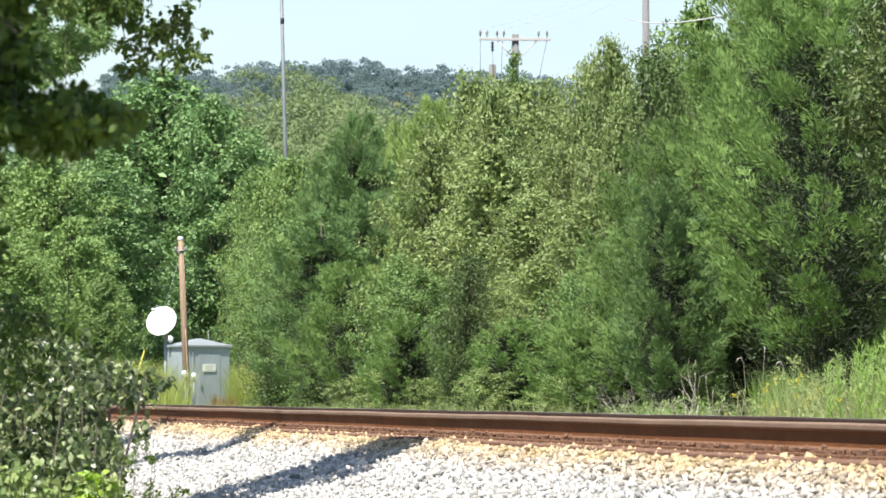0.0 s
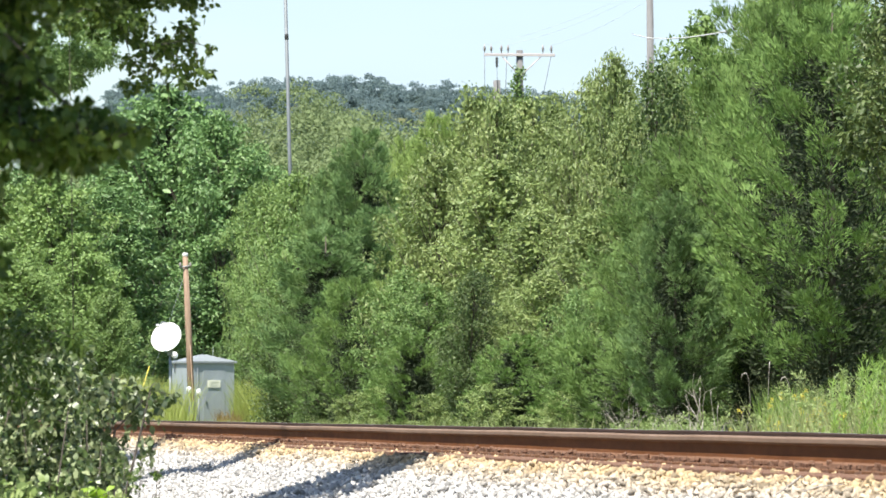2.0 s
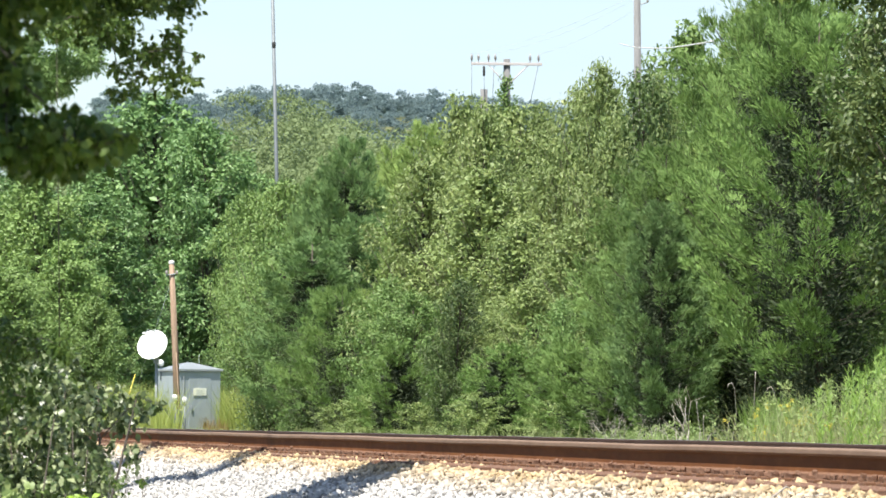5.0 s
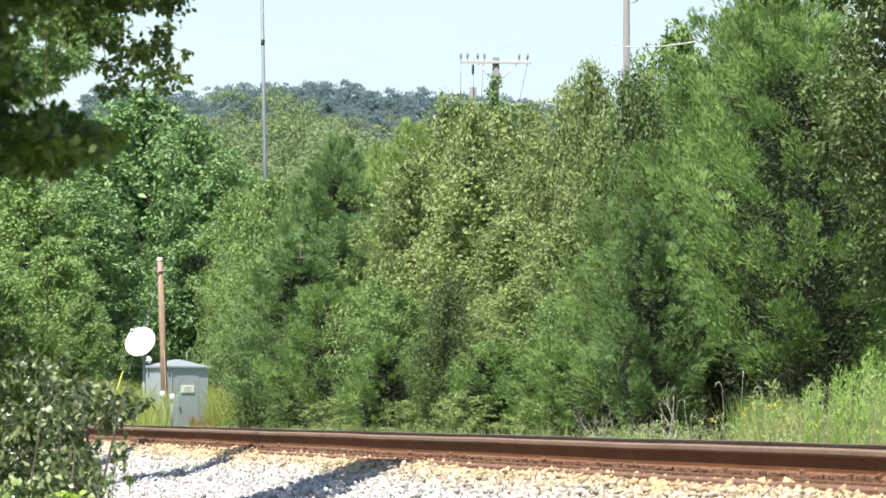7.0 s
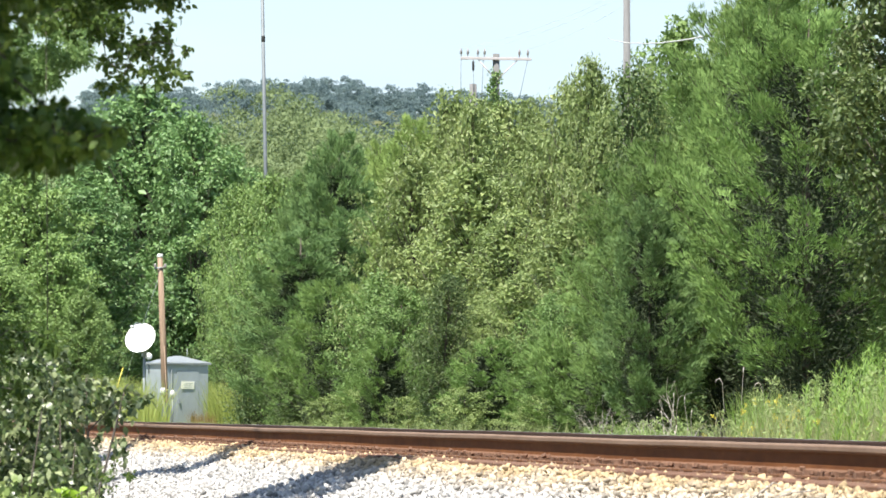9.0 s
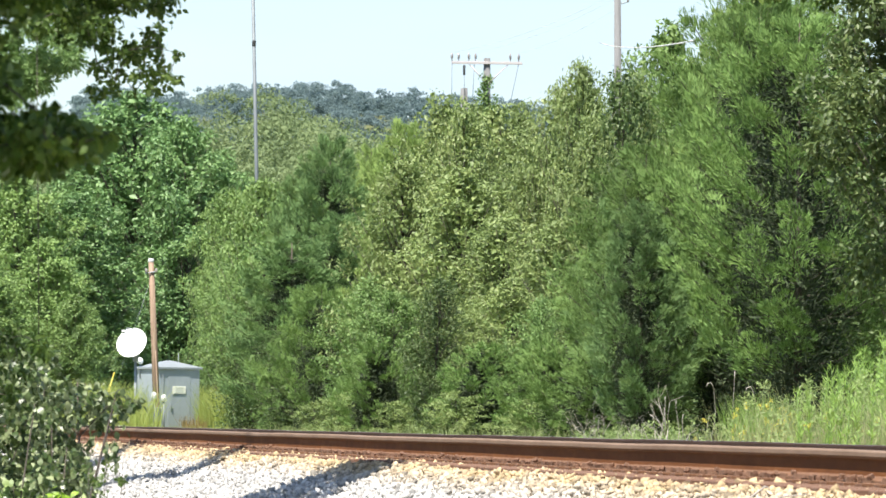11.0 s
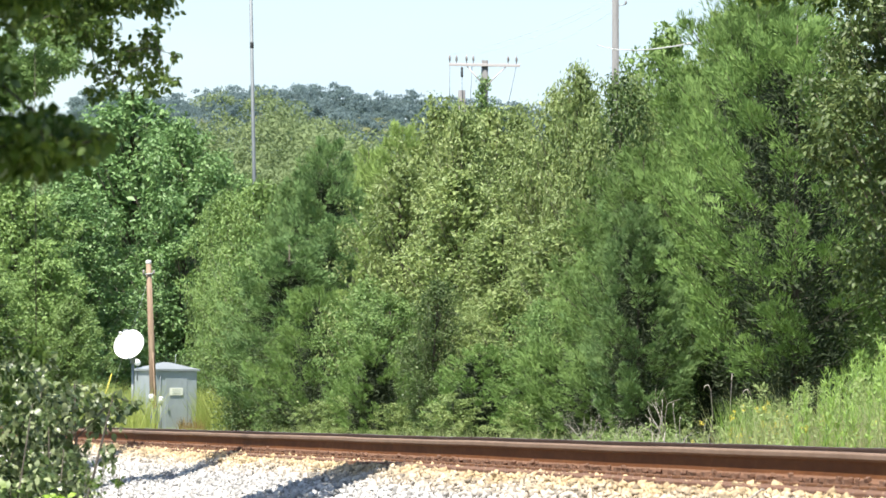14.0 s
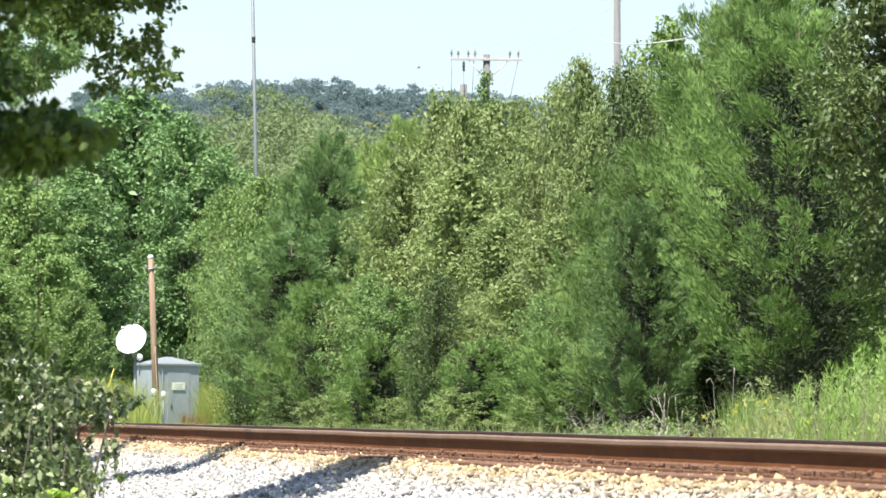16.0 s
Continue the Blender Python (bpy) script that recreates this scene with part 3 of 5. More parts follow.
deep_tree = broadleaf("broadleaf_tree", RNG, 13.6, 8.0, DEEP, L_DEEP, 0.2, 22000, 0.03, 0.5, 170, None, (0.035, 0.065), 0.5, 0.35, 0.5, 0.45)
light_tree = broadleaf("broadleaf_tree", RNG, 9.8, 6.0, LIGHTGREEN, "light olive-green broadleaf tree at the wood's edge", 0.17, 15000, 0.03, 0.45, 120, None, (0.04, 0.075))
shrub = broadleaf("shrub", RNG, 2.0, 2.0, OLIVE, "low pale-leaved shrub on the track bank", 0.06, 4500, 0.02, 0.45, 34, None, (0.07, 0.13))
shrub["category"] = "shrub"

# (x, y, turn, size, width)
for x, y, a, s, w in ((22.3, 252, 120, 1.09, 1.28), (20.9, 258, 155, 1.03, 0.97), (23.8, 247, 52, 0.99, 0.97), (26.7, 262, 202, 0.91, 0.97), (18.4, 240, 245, 0.73, 1.44), (17.1, 262, 79, 0.9, 1.17)):
    again(deep_tree, x, y, float(land(x, y)), a, s, w)
for x, y, a, s, w in ((15.3, 226, 46, 1.04, 1.12), (13.9, 230, 34, 0.97, 1.22), (16.0, 220, 10, 0.75, 1.12), (13.4, 216, 205, 0.64, 1.51), (12.4, 236, 281, 0.99, 1.28), (16.3, 214, 148, 0.53, 1.17), (40.9, 228, 82, 1.68, 0.77)):
    again(light_tree, x, y, float(land(x, y)), a, s, w)
# Several of these put shaded gaps and shaded cedars into dark leaf colour.
for x, y, a, s, w in ((21.7, 213, 30, 0.64, 1.76), (15.7, 146, 328, 0.63, 1.24), (15.9, 137, 133, 0.47, 1.78), (15.4, 111, 260, 0.54, 0.93), (16.3, 119, 99, 0.34, 1.44), (19.9, 117, 306, 1.27, 0.65), (18.3, 108, 231, 0.87, 0.67)):
    again(dark_tree, x, y, float(land(x, y)), a, s, w)
for x, y, a, s, w in ((20.5, 198, 113, 1.48, 0.69), (20.2, 200, 266, 1.12, 0.57), (18.8, 172, 274, 1.36, 0.76), (19.5, 186, 184, 0.98, 0.82)):
    again(lime_tree, x, y, float(land(x, y)), a, s, w)
for x, y, a, s, w in ((18.1, 160, 141, 1.21, 0.79), (20.3, 194, 88, 1.18, 0.78), (15.7, 124, 143, 0.63, 1.18), (16.0, 121, 45, 0.54, 1.33), (16.6, 106, 149, 0.45, 1.04)):
    again(green_tree, x, y, float(land(x, y)), a, s, w)
for x, y, a, s, w in ((18.1, 150, 54, 1.25, 0.72), (17.9, 154, 134, 1.14, 0.76), (17.5, 143, 109, 0.89, 0.97), (16.1, 141, 13, 0.79, 1.37), (16.0, 93, 344, 0.65, 0.88), (15.2, 87, 100, 0.59, 0.9)):
    again(slim_cedar, x, y, float(land(x, y)), a, s, w)
for x, y, a, s, w in ((16.0, 139, 139, 0.94, 0.97), (15.1, 117, 280, 0.84, 1.0), (15.6, 106, 153, 0.7, 1.24), (16.1, 102, 293, 0.7, 1.29), (15.4, 92, 320, 0.57, 1.34), (15.8, 90, 143, 0.56, 1.16), (15.6, 95, 265, 0.57, 1.64)):
    again(small_cedar, x, y, float(land(x, y)), a, s, w)
for x, y, a, s, w in ((16.0, 134, 99, 0.96, 0.85), (15.9, 94, 41, 0.85, 0.95)):
    again(low_cedar, x, y, float(land(x, y)), a, s, w)
# The last copy gives the broad cedars' sunlit top as lighter leaf colour.
for x, y, a, s, w in ((20.2, 152, 84, 1.34, 0.69), (19.8, 155, 158, 1.25, 0.65), (18.1, 140, 148, 0.87, 0.77), (17.7, 93, 23, 1.11, 0.65)):
    again(lime_cedar, x, y, float(land(x, y)), a, s, w)
for x, y, a, s, w in ((18.6, 133, 321, 1.31, 0.78), (19.1, 131, 190, 1.27, 0.7), (19.1, 134, 44, 1.3, 0.56), (19.8, 129, 172, 1.24, 0.71), (17.5, 122, 259, 0.94, 1.29), (17.9, 112, 126, 0.7, 1.31), (16.6, 109, 3, 0.5, 1.48), (16.4, 112, 159, 0.44, 1.48), (20.4, 124, 216, 1.28, 0.57), (18.6, 112, 147, 1.02, 0.7), (20.9, 120, 220, 1.26, 0.56)):
    again(olive_slim, x, y, float(land(x, y)), a, s, w)
for x, y, a, s, w in ((18.1, 126, 310, 1.17, 0.77), (19.4, 130, 343, 1.23, 0.91), (16.9, 126, 198, 0.99, 1.01), (19.2, 123, 127, 1.05, 0.89), (17.3, 115, 91, 0.72, 1.39), (19.6, 122, 242, 1.21, 0.65), (19.6, 119, 211, 1.26, 0.61)):
    again(olive_tree, x, y, float(land(x, y)), a, s, w)
for x, y, a, s, w in ((17.2, 88, 119, 1.09, 0.79), (17.3, 91, 156, 0.89, 0.68), (15.8, 90, 132, 0.72, 0.9), (17.0, 84, 22, 0.95, 0.93), (18.0, 90, 236, 1.13, 0.73)):
    again(wide_cedar, x, y, float(land(x, y)), a, s, w)
for x, y, a, s, w in ((15.6, 88, 273, 0.35, 0.86), (14.7, 120, 331, 0.54, 1.8), (14.9, 112, 241, 0.43, 1.59), (15.1, 128, 358, 0.46, 1.7), (15.0, 105, 175, 0.5, 1.72), (15.3, 99, 74, 0.39, 1.9)):
    again(shrub, x, y, float(land(x, y)), a, s, w)
# Dark backing, added so the hollows under the cedars read as shaded.
for x, y, a, s, w in ((18.6, 93, 20, 0.5, 2.0), (18.9, 88, 140, 0.55, 1.9), (18.4, 99, 260, 0.48, 2.0), (19.2, 83, 75, 0.6, 1.8), (18.2, 105, 310, 0.5, 1.9), (17.6, 114, 190, 0.5, 1.8), (17.2, 124, 40, 0.5, 1.8)):
    again(dark_tree, x, y, float(land(x, y)), a, s, w)
for first in (deep_tree, light_tree, dark_tree, lime_tree, green_tree, slim_cedar, low_cedar, small_cedar, lime_cedar, olive_slim, olive_tree, wide_cedar, shrub):
    for ob in (*first.children_recursive, first):
        bpy.data.objects.remove(ob)


def far_woods(name, rng, xs, ys, step, size, leaf, per, mat, label):
    """A far hillside's canopy: many ragged crowns in one mesh."""
    lumps = []
    for y in np.arange(ys[0], ys[1], step * 1.1):
        for x in np.arange(xs[0] * y, xs[1] * y, step):
            px, py = x + rng.normal() * step * 0.3, y + rng.normal() * step * 0.3
            h, z = size * rng.uniform(0.75, 1.3), float(land(px, py))
            for _ in range(9):
                q = rng.uniform(0.08, 1.0)
                lumps.append((px + rng.normal() * h * 0.22, py - abs(rng.normal()) * h * 0.15, z + h * q, h * rng.uniform(0.16, 0.28) * (1.2 - 0.45 * q), 0.7))
    v, t = clump_leaves(rng, lumps, per, leaf, leaf * 0.7, 0.1, 0.75, 0.4, 0.9)
    tagged(part(name, raw_mesh(name, v, t), mat), label, "woods", kind="stuff")


far_woods("hillside_woods", np.random.default_rng(31), (0.078, 0.165), (390, 468), 5.0, 9.0, 0.25, 84, FARWOOD, "sunlit mixed woods on a nearby hillside, faintly haze-tinted")
far_woods("ridge_woods", np.random.default_rng(32), (0.07, 0.17), (2240, 2525), 10.5, 9.0, 0.8, 16, RIDGEWOOD, "blue-green woods on the distant ridge, haze put into their colour")


# ---- foliage on the camera's side ----
def hanging_tree(rng):
    """A tree beside the camera: its trunk stands out of sight and its lowest boughs hang into view."""
    tree = thing("overhanging_tree", pose(0.4, 31, -1.25), "dark broadleaf tree with low boughs hanging over the verge", "tree")
    lumps, limbs = [], [[(0, 0, -0.1, 0.16), (0.05, 0, 1.8, 0.13), (0.1, 0.1, 3.6, 0.1), (0, 0.1, 6.2, 0.03)]]
    boughs = [(1.77, 3.48, 0.09), (1.89, 3.49, 0.09), (1.94, 3.44, 0.07), (2.01, 3.48, 0.1), (2.06, 3.42, 0.08), (2.12, 3.47, 0.09), (2.18, 3.44, 0.08), (2.14, 3.32, 0.055), (2.09, 3.26, 0.05), (2.20, 3.30, 0.06), (2.23, 3.21, 0.05), (2.30, 3.33, 0.07), (2.32, 3.24, 0.06),
              (2.31, 3.43, 0.08), (2.36, 3.39, 0.08), (2.40, 3.29, 0.06), (2.41, 3.21, 0.06), (2.45, 3.22, 0.05), (2.46, 3.28, 0.04), (2.48, 3.18, 0.04), (2.40, 3.46, 0.06), (2.33, 3.15, 0.045), (2.12, 3.18, 0.025), (2.18, 3.17, 0.025)]
    # Dark-coloured clumps hung before the bramble's top to put it in shade.
    boughs += [(rng.uniform(1.3, 1.85), rng.uniform(1.48, 1.92), rng.uniform(0.05, 0.09)) for _ in range(17)]
    boughs += [(rng.uniform(1.75, 2.46), rng.uniform(3.54, 4.05), rng.uniform(0.08, 0.14)) for _ in range(46)]
    held = [(0.08, 0.05, 3.6), (0.1, 0.1, 4.4)]
    for x, z, r in sorted(boughs):
        for _ in range(3):
            y = rng.normal() * 0.35
            c = (x + rng.normal() * 0.03, y, z + rng.normal() * 0.03)
            lumps.append((*c, r * rng.uniform(0.6, 1.0), 0.85))
        last = min(held, key=lambda p: (p[0] - c[0]) ** 2 + (p[1] - c[1]) ** 2 + (p[2] - c[2]) ** 2)
        limbs.append([(*last, 0.003), ((last[0] + c[0]) / 2, (last[1] + c[1]) / 2, (last[2] + c[2]) / 2 + 0.03, 0.002), (*c, 0.0015)])
        held.append(c)
    # Crown above the view, added unseen to shade the low boughs.
    for _ in range(60):
        a, q = rng.random() * 6.3, rng.random() ** 0.5
        z = rng.uniform(4.5, 7.4)
        r = 2.2 * q * math.cos((z - 5.4) / 2.6)
        lumps.append((r * math.cos(a) - 1.7, r * math.sin(a) - 1.4, z, rng.uniform(0.4, 0.65), 0.8))
        limbs.append([(0.05, 0.05, z - 1.2, 0.04), (*lumps[-1][:3], 0.008)])
    sunny = []
    while len(sunny) < 84:
        x, z = rng.uniform(1.84, 2.36), rng.uniform(3.34, 3.8)
        if z - 3.36 > 0.75 * (x - 2.08) and z - 3.36 < 0.3 + 0.9 * (x - 1.9):
            sunny.append((x, 4.5 + rng.normal() * 0.3, z, rng.uniform(0.05, 0.1), 0.8))
    limbs.append([(0.1, 0.1, 3.6, 0.03), (0.8, 2.5, 3.62, 0.02), (1.7, 4.5, 3.62, 0.008)])
    part("trunk", tubes(limbs, 6), BARK, tree)
    # Lighter green than the low crown, standing in for sunlit foliage farther off.
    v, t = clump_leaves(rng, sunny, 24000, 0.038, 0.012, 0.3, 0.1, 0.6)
    part("sunlit_bough", raw_mesh("sunlit_bough", v, t), GREEN, tree, "pale green feathery leaves coloured as sunlit")["kind"] = "stuff"
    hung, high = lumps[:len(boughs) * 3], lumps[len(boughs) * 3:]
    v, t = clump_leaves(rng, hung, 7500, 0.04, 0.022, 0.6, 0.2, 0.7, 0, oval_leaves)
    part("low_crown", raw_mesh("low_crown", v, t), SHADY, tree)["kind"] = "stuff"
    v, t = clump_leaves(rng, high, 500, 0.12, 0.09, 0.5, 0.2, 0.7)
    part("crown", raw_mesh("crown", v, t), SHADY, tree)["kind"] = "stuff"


hanging_tree(RNG)


def near_tree(rng):
    """A tree close by: its dark leaning bough fills one side, with a ragged hanging edge."""
    tree = thing("leaning_tree", pose(-0.6, 18, -1.25), "dark leafy tree leaning over the verge close by", "tree")
    lumps, limbs = [], [[(0, 0, -0.1, 0.12), (0.2, 0, 1.6, 0.1), (0.9, 0, 2.3, 0.07), (1.6, 0, 2.42, 0.02)], [(0.9, 0, 2.3, 0.06), (1.2, 0.1, 3.6, 0.04), (1.3, 0.2, 4.6, 0.02)]]
    spots = [(rng.uniform(1.42, 1.72), rng.uniform(2.2, 2.78)) for _ in range(140)]
    spots += [(rng.uniform(1.42, 1.65), rng.uniform(2.02, 2.25)) for _ in range(24)]
    spots += [(rng.uniform(1.42, 1.8), rng.uniform(2.61, 2.9)) for _ in range(80)]
    spots += [(rng.uniform(1.68, 1.75), rng.uniform(2.34, 2.6)) for _ in range(10)]
    spots += [(rng.uniform(1.6, 1.93), rng.uniform(2.69, 2.9)) for _ in range(60)]
    for _ in range(110):
        f = rng.random() ** 1.15
        low, high = 2.205 + 0.06 * max(0.0, f - 0.5) / 0.5, 2.335 - 0.06 * max(0.0, f - 0.5) / 0.5
        spots.append((1.74 + 0.33 * f, rng.uniform(low, high)))
    spots += [(rng.uniform(1.45, 1.66), rng.uniform(1.8, 2.1)) for _ in range(7)]
    held = [(0.9, 0, 2.3), (1.6, 0, 2.42), (1.2, 0.1, 3.6)]
    for x, z in spots:
        c = (x, rng.normal() * 0.25, z)
        lumps.append((*c, rng.uniform(0.03, 0.06), 0.8))
        last = min(held, key=lambda p: sum((p[i] - c[i]) ** 2 for i in range(3)))
        limbs.append([(*last, 0.004), (*c, 0.002)])
        held.append(c)
    part("trunk", tubes(limbs, 6), BARK, tree)
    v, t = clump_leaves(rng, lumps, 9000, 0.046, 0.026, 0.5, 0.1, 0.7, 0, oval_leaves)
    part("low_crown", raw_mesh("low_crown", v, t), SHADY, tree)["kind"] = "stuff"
    # Unseen crown, set sunward of the low boughs to keep them dark.
    high = []
    for _ in range(90):
        a, q = rng.random() * 6.3, rng.random() ** 0.5
        high.append((1.2 + 1.2 * q * math.cos(a), -0.6 + 1.3 * q * math.sin(a), rng.uniform(3.3, 4.4), rng.uniform(0.22, 0.36), 0.8))
    v, t = clump_leaves(rng, high, 1500, 0.09, 0.06, 0.5, 0.2, 0.7)
    part("crown", raw_mesh("crown", v, t), SHADY, tree)["kind"] = "stuff"


near_tree(np.random.default_rng(51))


def shade_tree(rng, x, y, spots, size, trunk_top):
    """An unseen verge tree, added so that its high boughs shade the ballast."""
    tree = thing("verge_tree", pose(x, y, -1.25), "unseen dark green tree added to shade the ballast in bands", "tree", "verge trees")
    limbs, lumps = [[(0, 0, -0.1, 0.15), (0.05, 0.05, trunk_top * 0.6, 0.1), (0, 0, trunk_top, 0.03)]], []
    held = [(0, 0, trunk_top * 0.8)]
    for px, py in sorted(spots):
        c = (px - x, py - y, 7.85 + rng.normal() * 0.15)
        lumps.append((*c, size * rng.uniform(0.7, 1.2), 0.8))
        last = min(held, key=lambda p: sum((p[i] - c[i]) ** 2 for i in range(3)))
        limbs.append([(*last, 0.02), (*c, 0.008)])
        held.append(c)
    for _ in range(18):
        lumps.append((rng.normal() * 0.6 - 0.6, rng.normal() * 0.8, trunk_top + rng.normal() * 0.5, 0.6, 0.8))
    part("trunk", tubes(limbs, 5), BARK, tree)
    v, t = clump_leaves(rng, lumps, 1500, 0.13, 0.09, 0.3, 0.1, 0.9)
    part("crown", raw_mesh("crown", v, t), SHADY, tree)["kind"] = "stuff"


def boughs_between(rng, way, n):
    """Spots along a bough given by (x, y, half its breadth)."""
    spots = []
    for _ in range(n):
        k = rng.integers(len(way) - 1)
        f = rng.random()
        x, y, w = (a + (b - a) * f for a, b in zip(way[k], way[k + 1]))
        spots.append((x, y + rng.uniform(-w, w)))
    return spots


shade_rng = np.random.default_rng(77)
# Bough spots follow the dark bands wanted on the ballast, moved towards the sun.
shade_tree(shade_rng, 1.2, 47.5, boughs_between(shade_rng, [(2.2, 48.6, 1.6), (3.0, 47.4, 2.3), (3.6, 46.9, 2.0), (4.1, 47.6, 1.4), (4.55, 49.4, 0.8)], 150), 0.26, 8.6)
shade_tree(shade_rng, 1.9, 61.5, boughs_between(shade_rng, [(3.2, 62.8, 0.5), (3.5, 60.6, 0.4), (3.6, 58.2, 0.3), (4.0, 58.9, 0.25), (4.5, 62.0, 0.2), (4.85, 64.5, 0.15)], 90), 0.17, 8.2)
shade_tree(shade_rng, 2.4, 71.0, boughs_between(shade_rng, [(3.3, 69.2, 0.7), (4.0, 71.2, 0.6), (5.0, 79.0, 0.4)], 70), 0.18, 8.4)


def bramble(rng):
    """A tangle of arching canes with dark and pale leaves on the verge."""
    bush = thing("bramble_bush", pose(2.13, 37, -1.25), "tangled bramble bush with dark and pale leaves on the verge", "bush")
    bush.scale = (0.925, 0.925, 1)
    canes, lumps, lime, low = [], [], [], []
    for _ in range(420):
        x, y = rng.uniform(-0.5, 1.08), rng.normal() * 1.0
        top = 1.88 - 0.42 * max(0, x) ** 2.2 + rng.normal() * 0.05
        z = top * rng.random() ** 0.6 if rng.random() < 0.6 else rng.uniform(0.3, 1.1)
        edge = 1.02 if z > 1.2 else 0.82 + 0.1 * rng.random()
        if x < edge:
            lumps.append((x, y, z, rng.uniform(0.05, 0.16) * (1 if x < 0.7 else 0.7), 0.8))
    for _ in range(130):
        lumps.append((rng.uniform(-0.3, 0.78), rng.normal() * 0.9, rng.uniform(0.3, 1.15), rng.uniform(0.06, 0.15), 0.8))
    for _ in range(170):
        x = rng.uniform(-0.55, 0.75)
        lumps.append((x, rng.normal() * 0.9, rng.uniform(0.75, 1.8 - 0.3 * max(0, x)), rng.uniform(0.06, 0.13), 0.8))
    for k in range(38):
        x, y = rng.uniform(-0.3, 0.9), rng.normal() * 0.9
        dx, h = rng.uniform(-0.1, 0.3), rng.uniform(0.9, 1.9) * (1 - 0.12 * max(0, x) ** 2)
        canes.append([(x, y, -0.05, 0.008), (x + dx * 0.3, y, h * 0.6, 0.006), (x + dx, y + 0.1, h * 0.95, 0.004), (x + dx * 1.6, y + 0.15, h * 0.93, 0.002)])
        lumps.append((x + dx, y + 0.1, h * 0.94, 0.07, 0.8))
        lumps.append((x + dx * 1.6, y + 0.15, h * 0.92, 0.06, 0.8))
    for x, y, z in ((1.0, -0.3, 1.5), (1.06, -0.3, 1.45), (1.12, -0.3, 1.46), (0.95, -0.2, 1.38), (1.02, 0.2, 1.36), (0.9, -0.4, 1.56)):
        lumps.append((x, y, z, 0.075, 0.8))
    canes.append([(0.6, -0.3, 0.0, 0.008), (0.8, -0.3, 1.3, 0.006), (1.0, -0.3, 1.5, 0.004), (1.16, -0.3, 1.46, 0.002)])
    for p in ((0.46, -3.2, 0.95), (0.54, -3.2, 0.88), (0.42, -3.25, 0.84), (0.5, -3.2, 0.78), (0.56, -3.15, 0.72)):
        lime.append((*p, 0.075, 0.8))
        canes.append([(0.48, -3.2, -0.05, 0.007), (0.49, -3.2, 0.5, 0.005), (*p, 0.003)])
    # Paler leaf colour down here puts sunlight on the lower bush.
    for _ in range(190):
        x, y, z = rng.uniform(-0.4, 0.72), rng.uniform(-3.4, -1.6), rng.uniform(0.3, 1.0)
        low.append((x, y, z * (1 - 0.15 * max(0, x)), rng.uniform(0.05, 0.1), 0.8))
        canes.append([(x, y, -0.05, 0.005), (x + 0.02, y, z * 0.6, 0.004), (x, y, z, 0.002)])
    part("cane", tubes(canes, 5), BARK, bush)["kind"] = "stuff"
    v, t = clump_leaves(rng, lumps, 2900, 0.056, 0.036, 0.3, 0.2, 0.7, 0, oval_leaves)
    part("leaves", raw_mesh("leaves", v, t), BRAMBLE, bush)["kind"] = "stuff"
    v, t = clump_leaves(rng, low, 1700, 0.065, 0.042, 0.3, 0.2, 0.7, 0, oval_leaves)
    part("low_leaves", raw_mesh("low_leaves", v, t), OLIVE, bush, "paler olive leaves low on the bush, coloured as sunlit")["kind"] = "stuff"
    v, t = clump_leaves(rng, lime, 3600, 0.06, 0.04, 0.2, 0.3, 0.6, 0, oval_leaves)
    part("young_leaves", raw_mesh("young_leaves", v, t), LIME, bush, "bright lime-green young leaves")["kind"] = "stuff"


bramble(RNG)

# ---- tree and weeds at the near end of the far bank ----
bank_tree = broadleaf("bank_tree", RNG, 6.6, 4.2, BANKLEAF, "shady broadleaf tree with broad pale leaves leaning over the bank", 0.085, 40000, 0.3, 0.5, 140, pose(15.0, 64, -0.6), (0.045, 0.085), 0.55)


def low_bough(rng):
    """One dark bough of the bank tree that reaches out towards the track."""
    lumps = [(-2.75 + 0.13 * k + rng.normal() * 0.05, -1 + rng.normal() * 0.15, 5.42 + 0.02 * k + rng.normal() * 0.09, rng.uniform(0.1, 0.17), 0.8) for k in range(14)]
    limbs = [[(-0.1, 0, 5.9, 0.04), (-1.3, -0.6, 6.0, 0.02), (-2.4, -1, 5.75, 0.008)]]
    limbs += [[(c[0] * 0.85, -0.8, 5.85, 0.006), (*c[:3], 0.003)] for c in lumps]
    bough = part("bough", tubes(limbs, 6), BARK, bank_tree)
    v, t = clump_leaves(rng, lumps, 2600, 0.09, 0.055, 0.6, 0.2, 0.7)
    # Leaves darker than the crown's put the bough's silhouette into colour.
    part("bough_leaves", raw_mesh("bough_leaves", v, t), SHADY, bough)["kind"] = "stuff"


low_bough(np.random.default_rng(5))


def verge_weed(rng, x, y, h):
    """A thin dark seedling with a few leaves towards its top."""
    s = thing("verge_weed", pose(x, y, -1.25), "thin dark weed stalk with small leaves on the verge", "weed", "verge weeds")
    part("stalk", tubes([[(0, 0, -0.05, 0.004), (0.02, 0, h * 0.6, 0.003), (0.05, 0, h, 0.0015)]], 5), BARK, s)
    lumps = [(0.02 + rng.normal() * 0.03, rng.normal() * 0.03, h * rng.uniform(0.45, 1.0), 0.025, 1.0) for _ in range(6)]
    v, t = clump_leaves(rng, lumps, 5000, 0.03, 0.014, 0.1, 0.3, 0.8, 0, oval_leaves)
    part("leaves", raw_mesh("leaves", v, t), SHADY, s)["kind"] = "stuff"


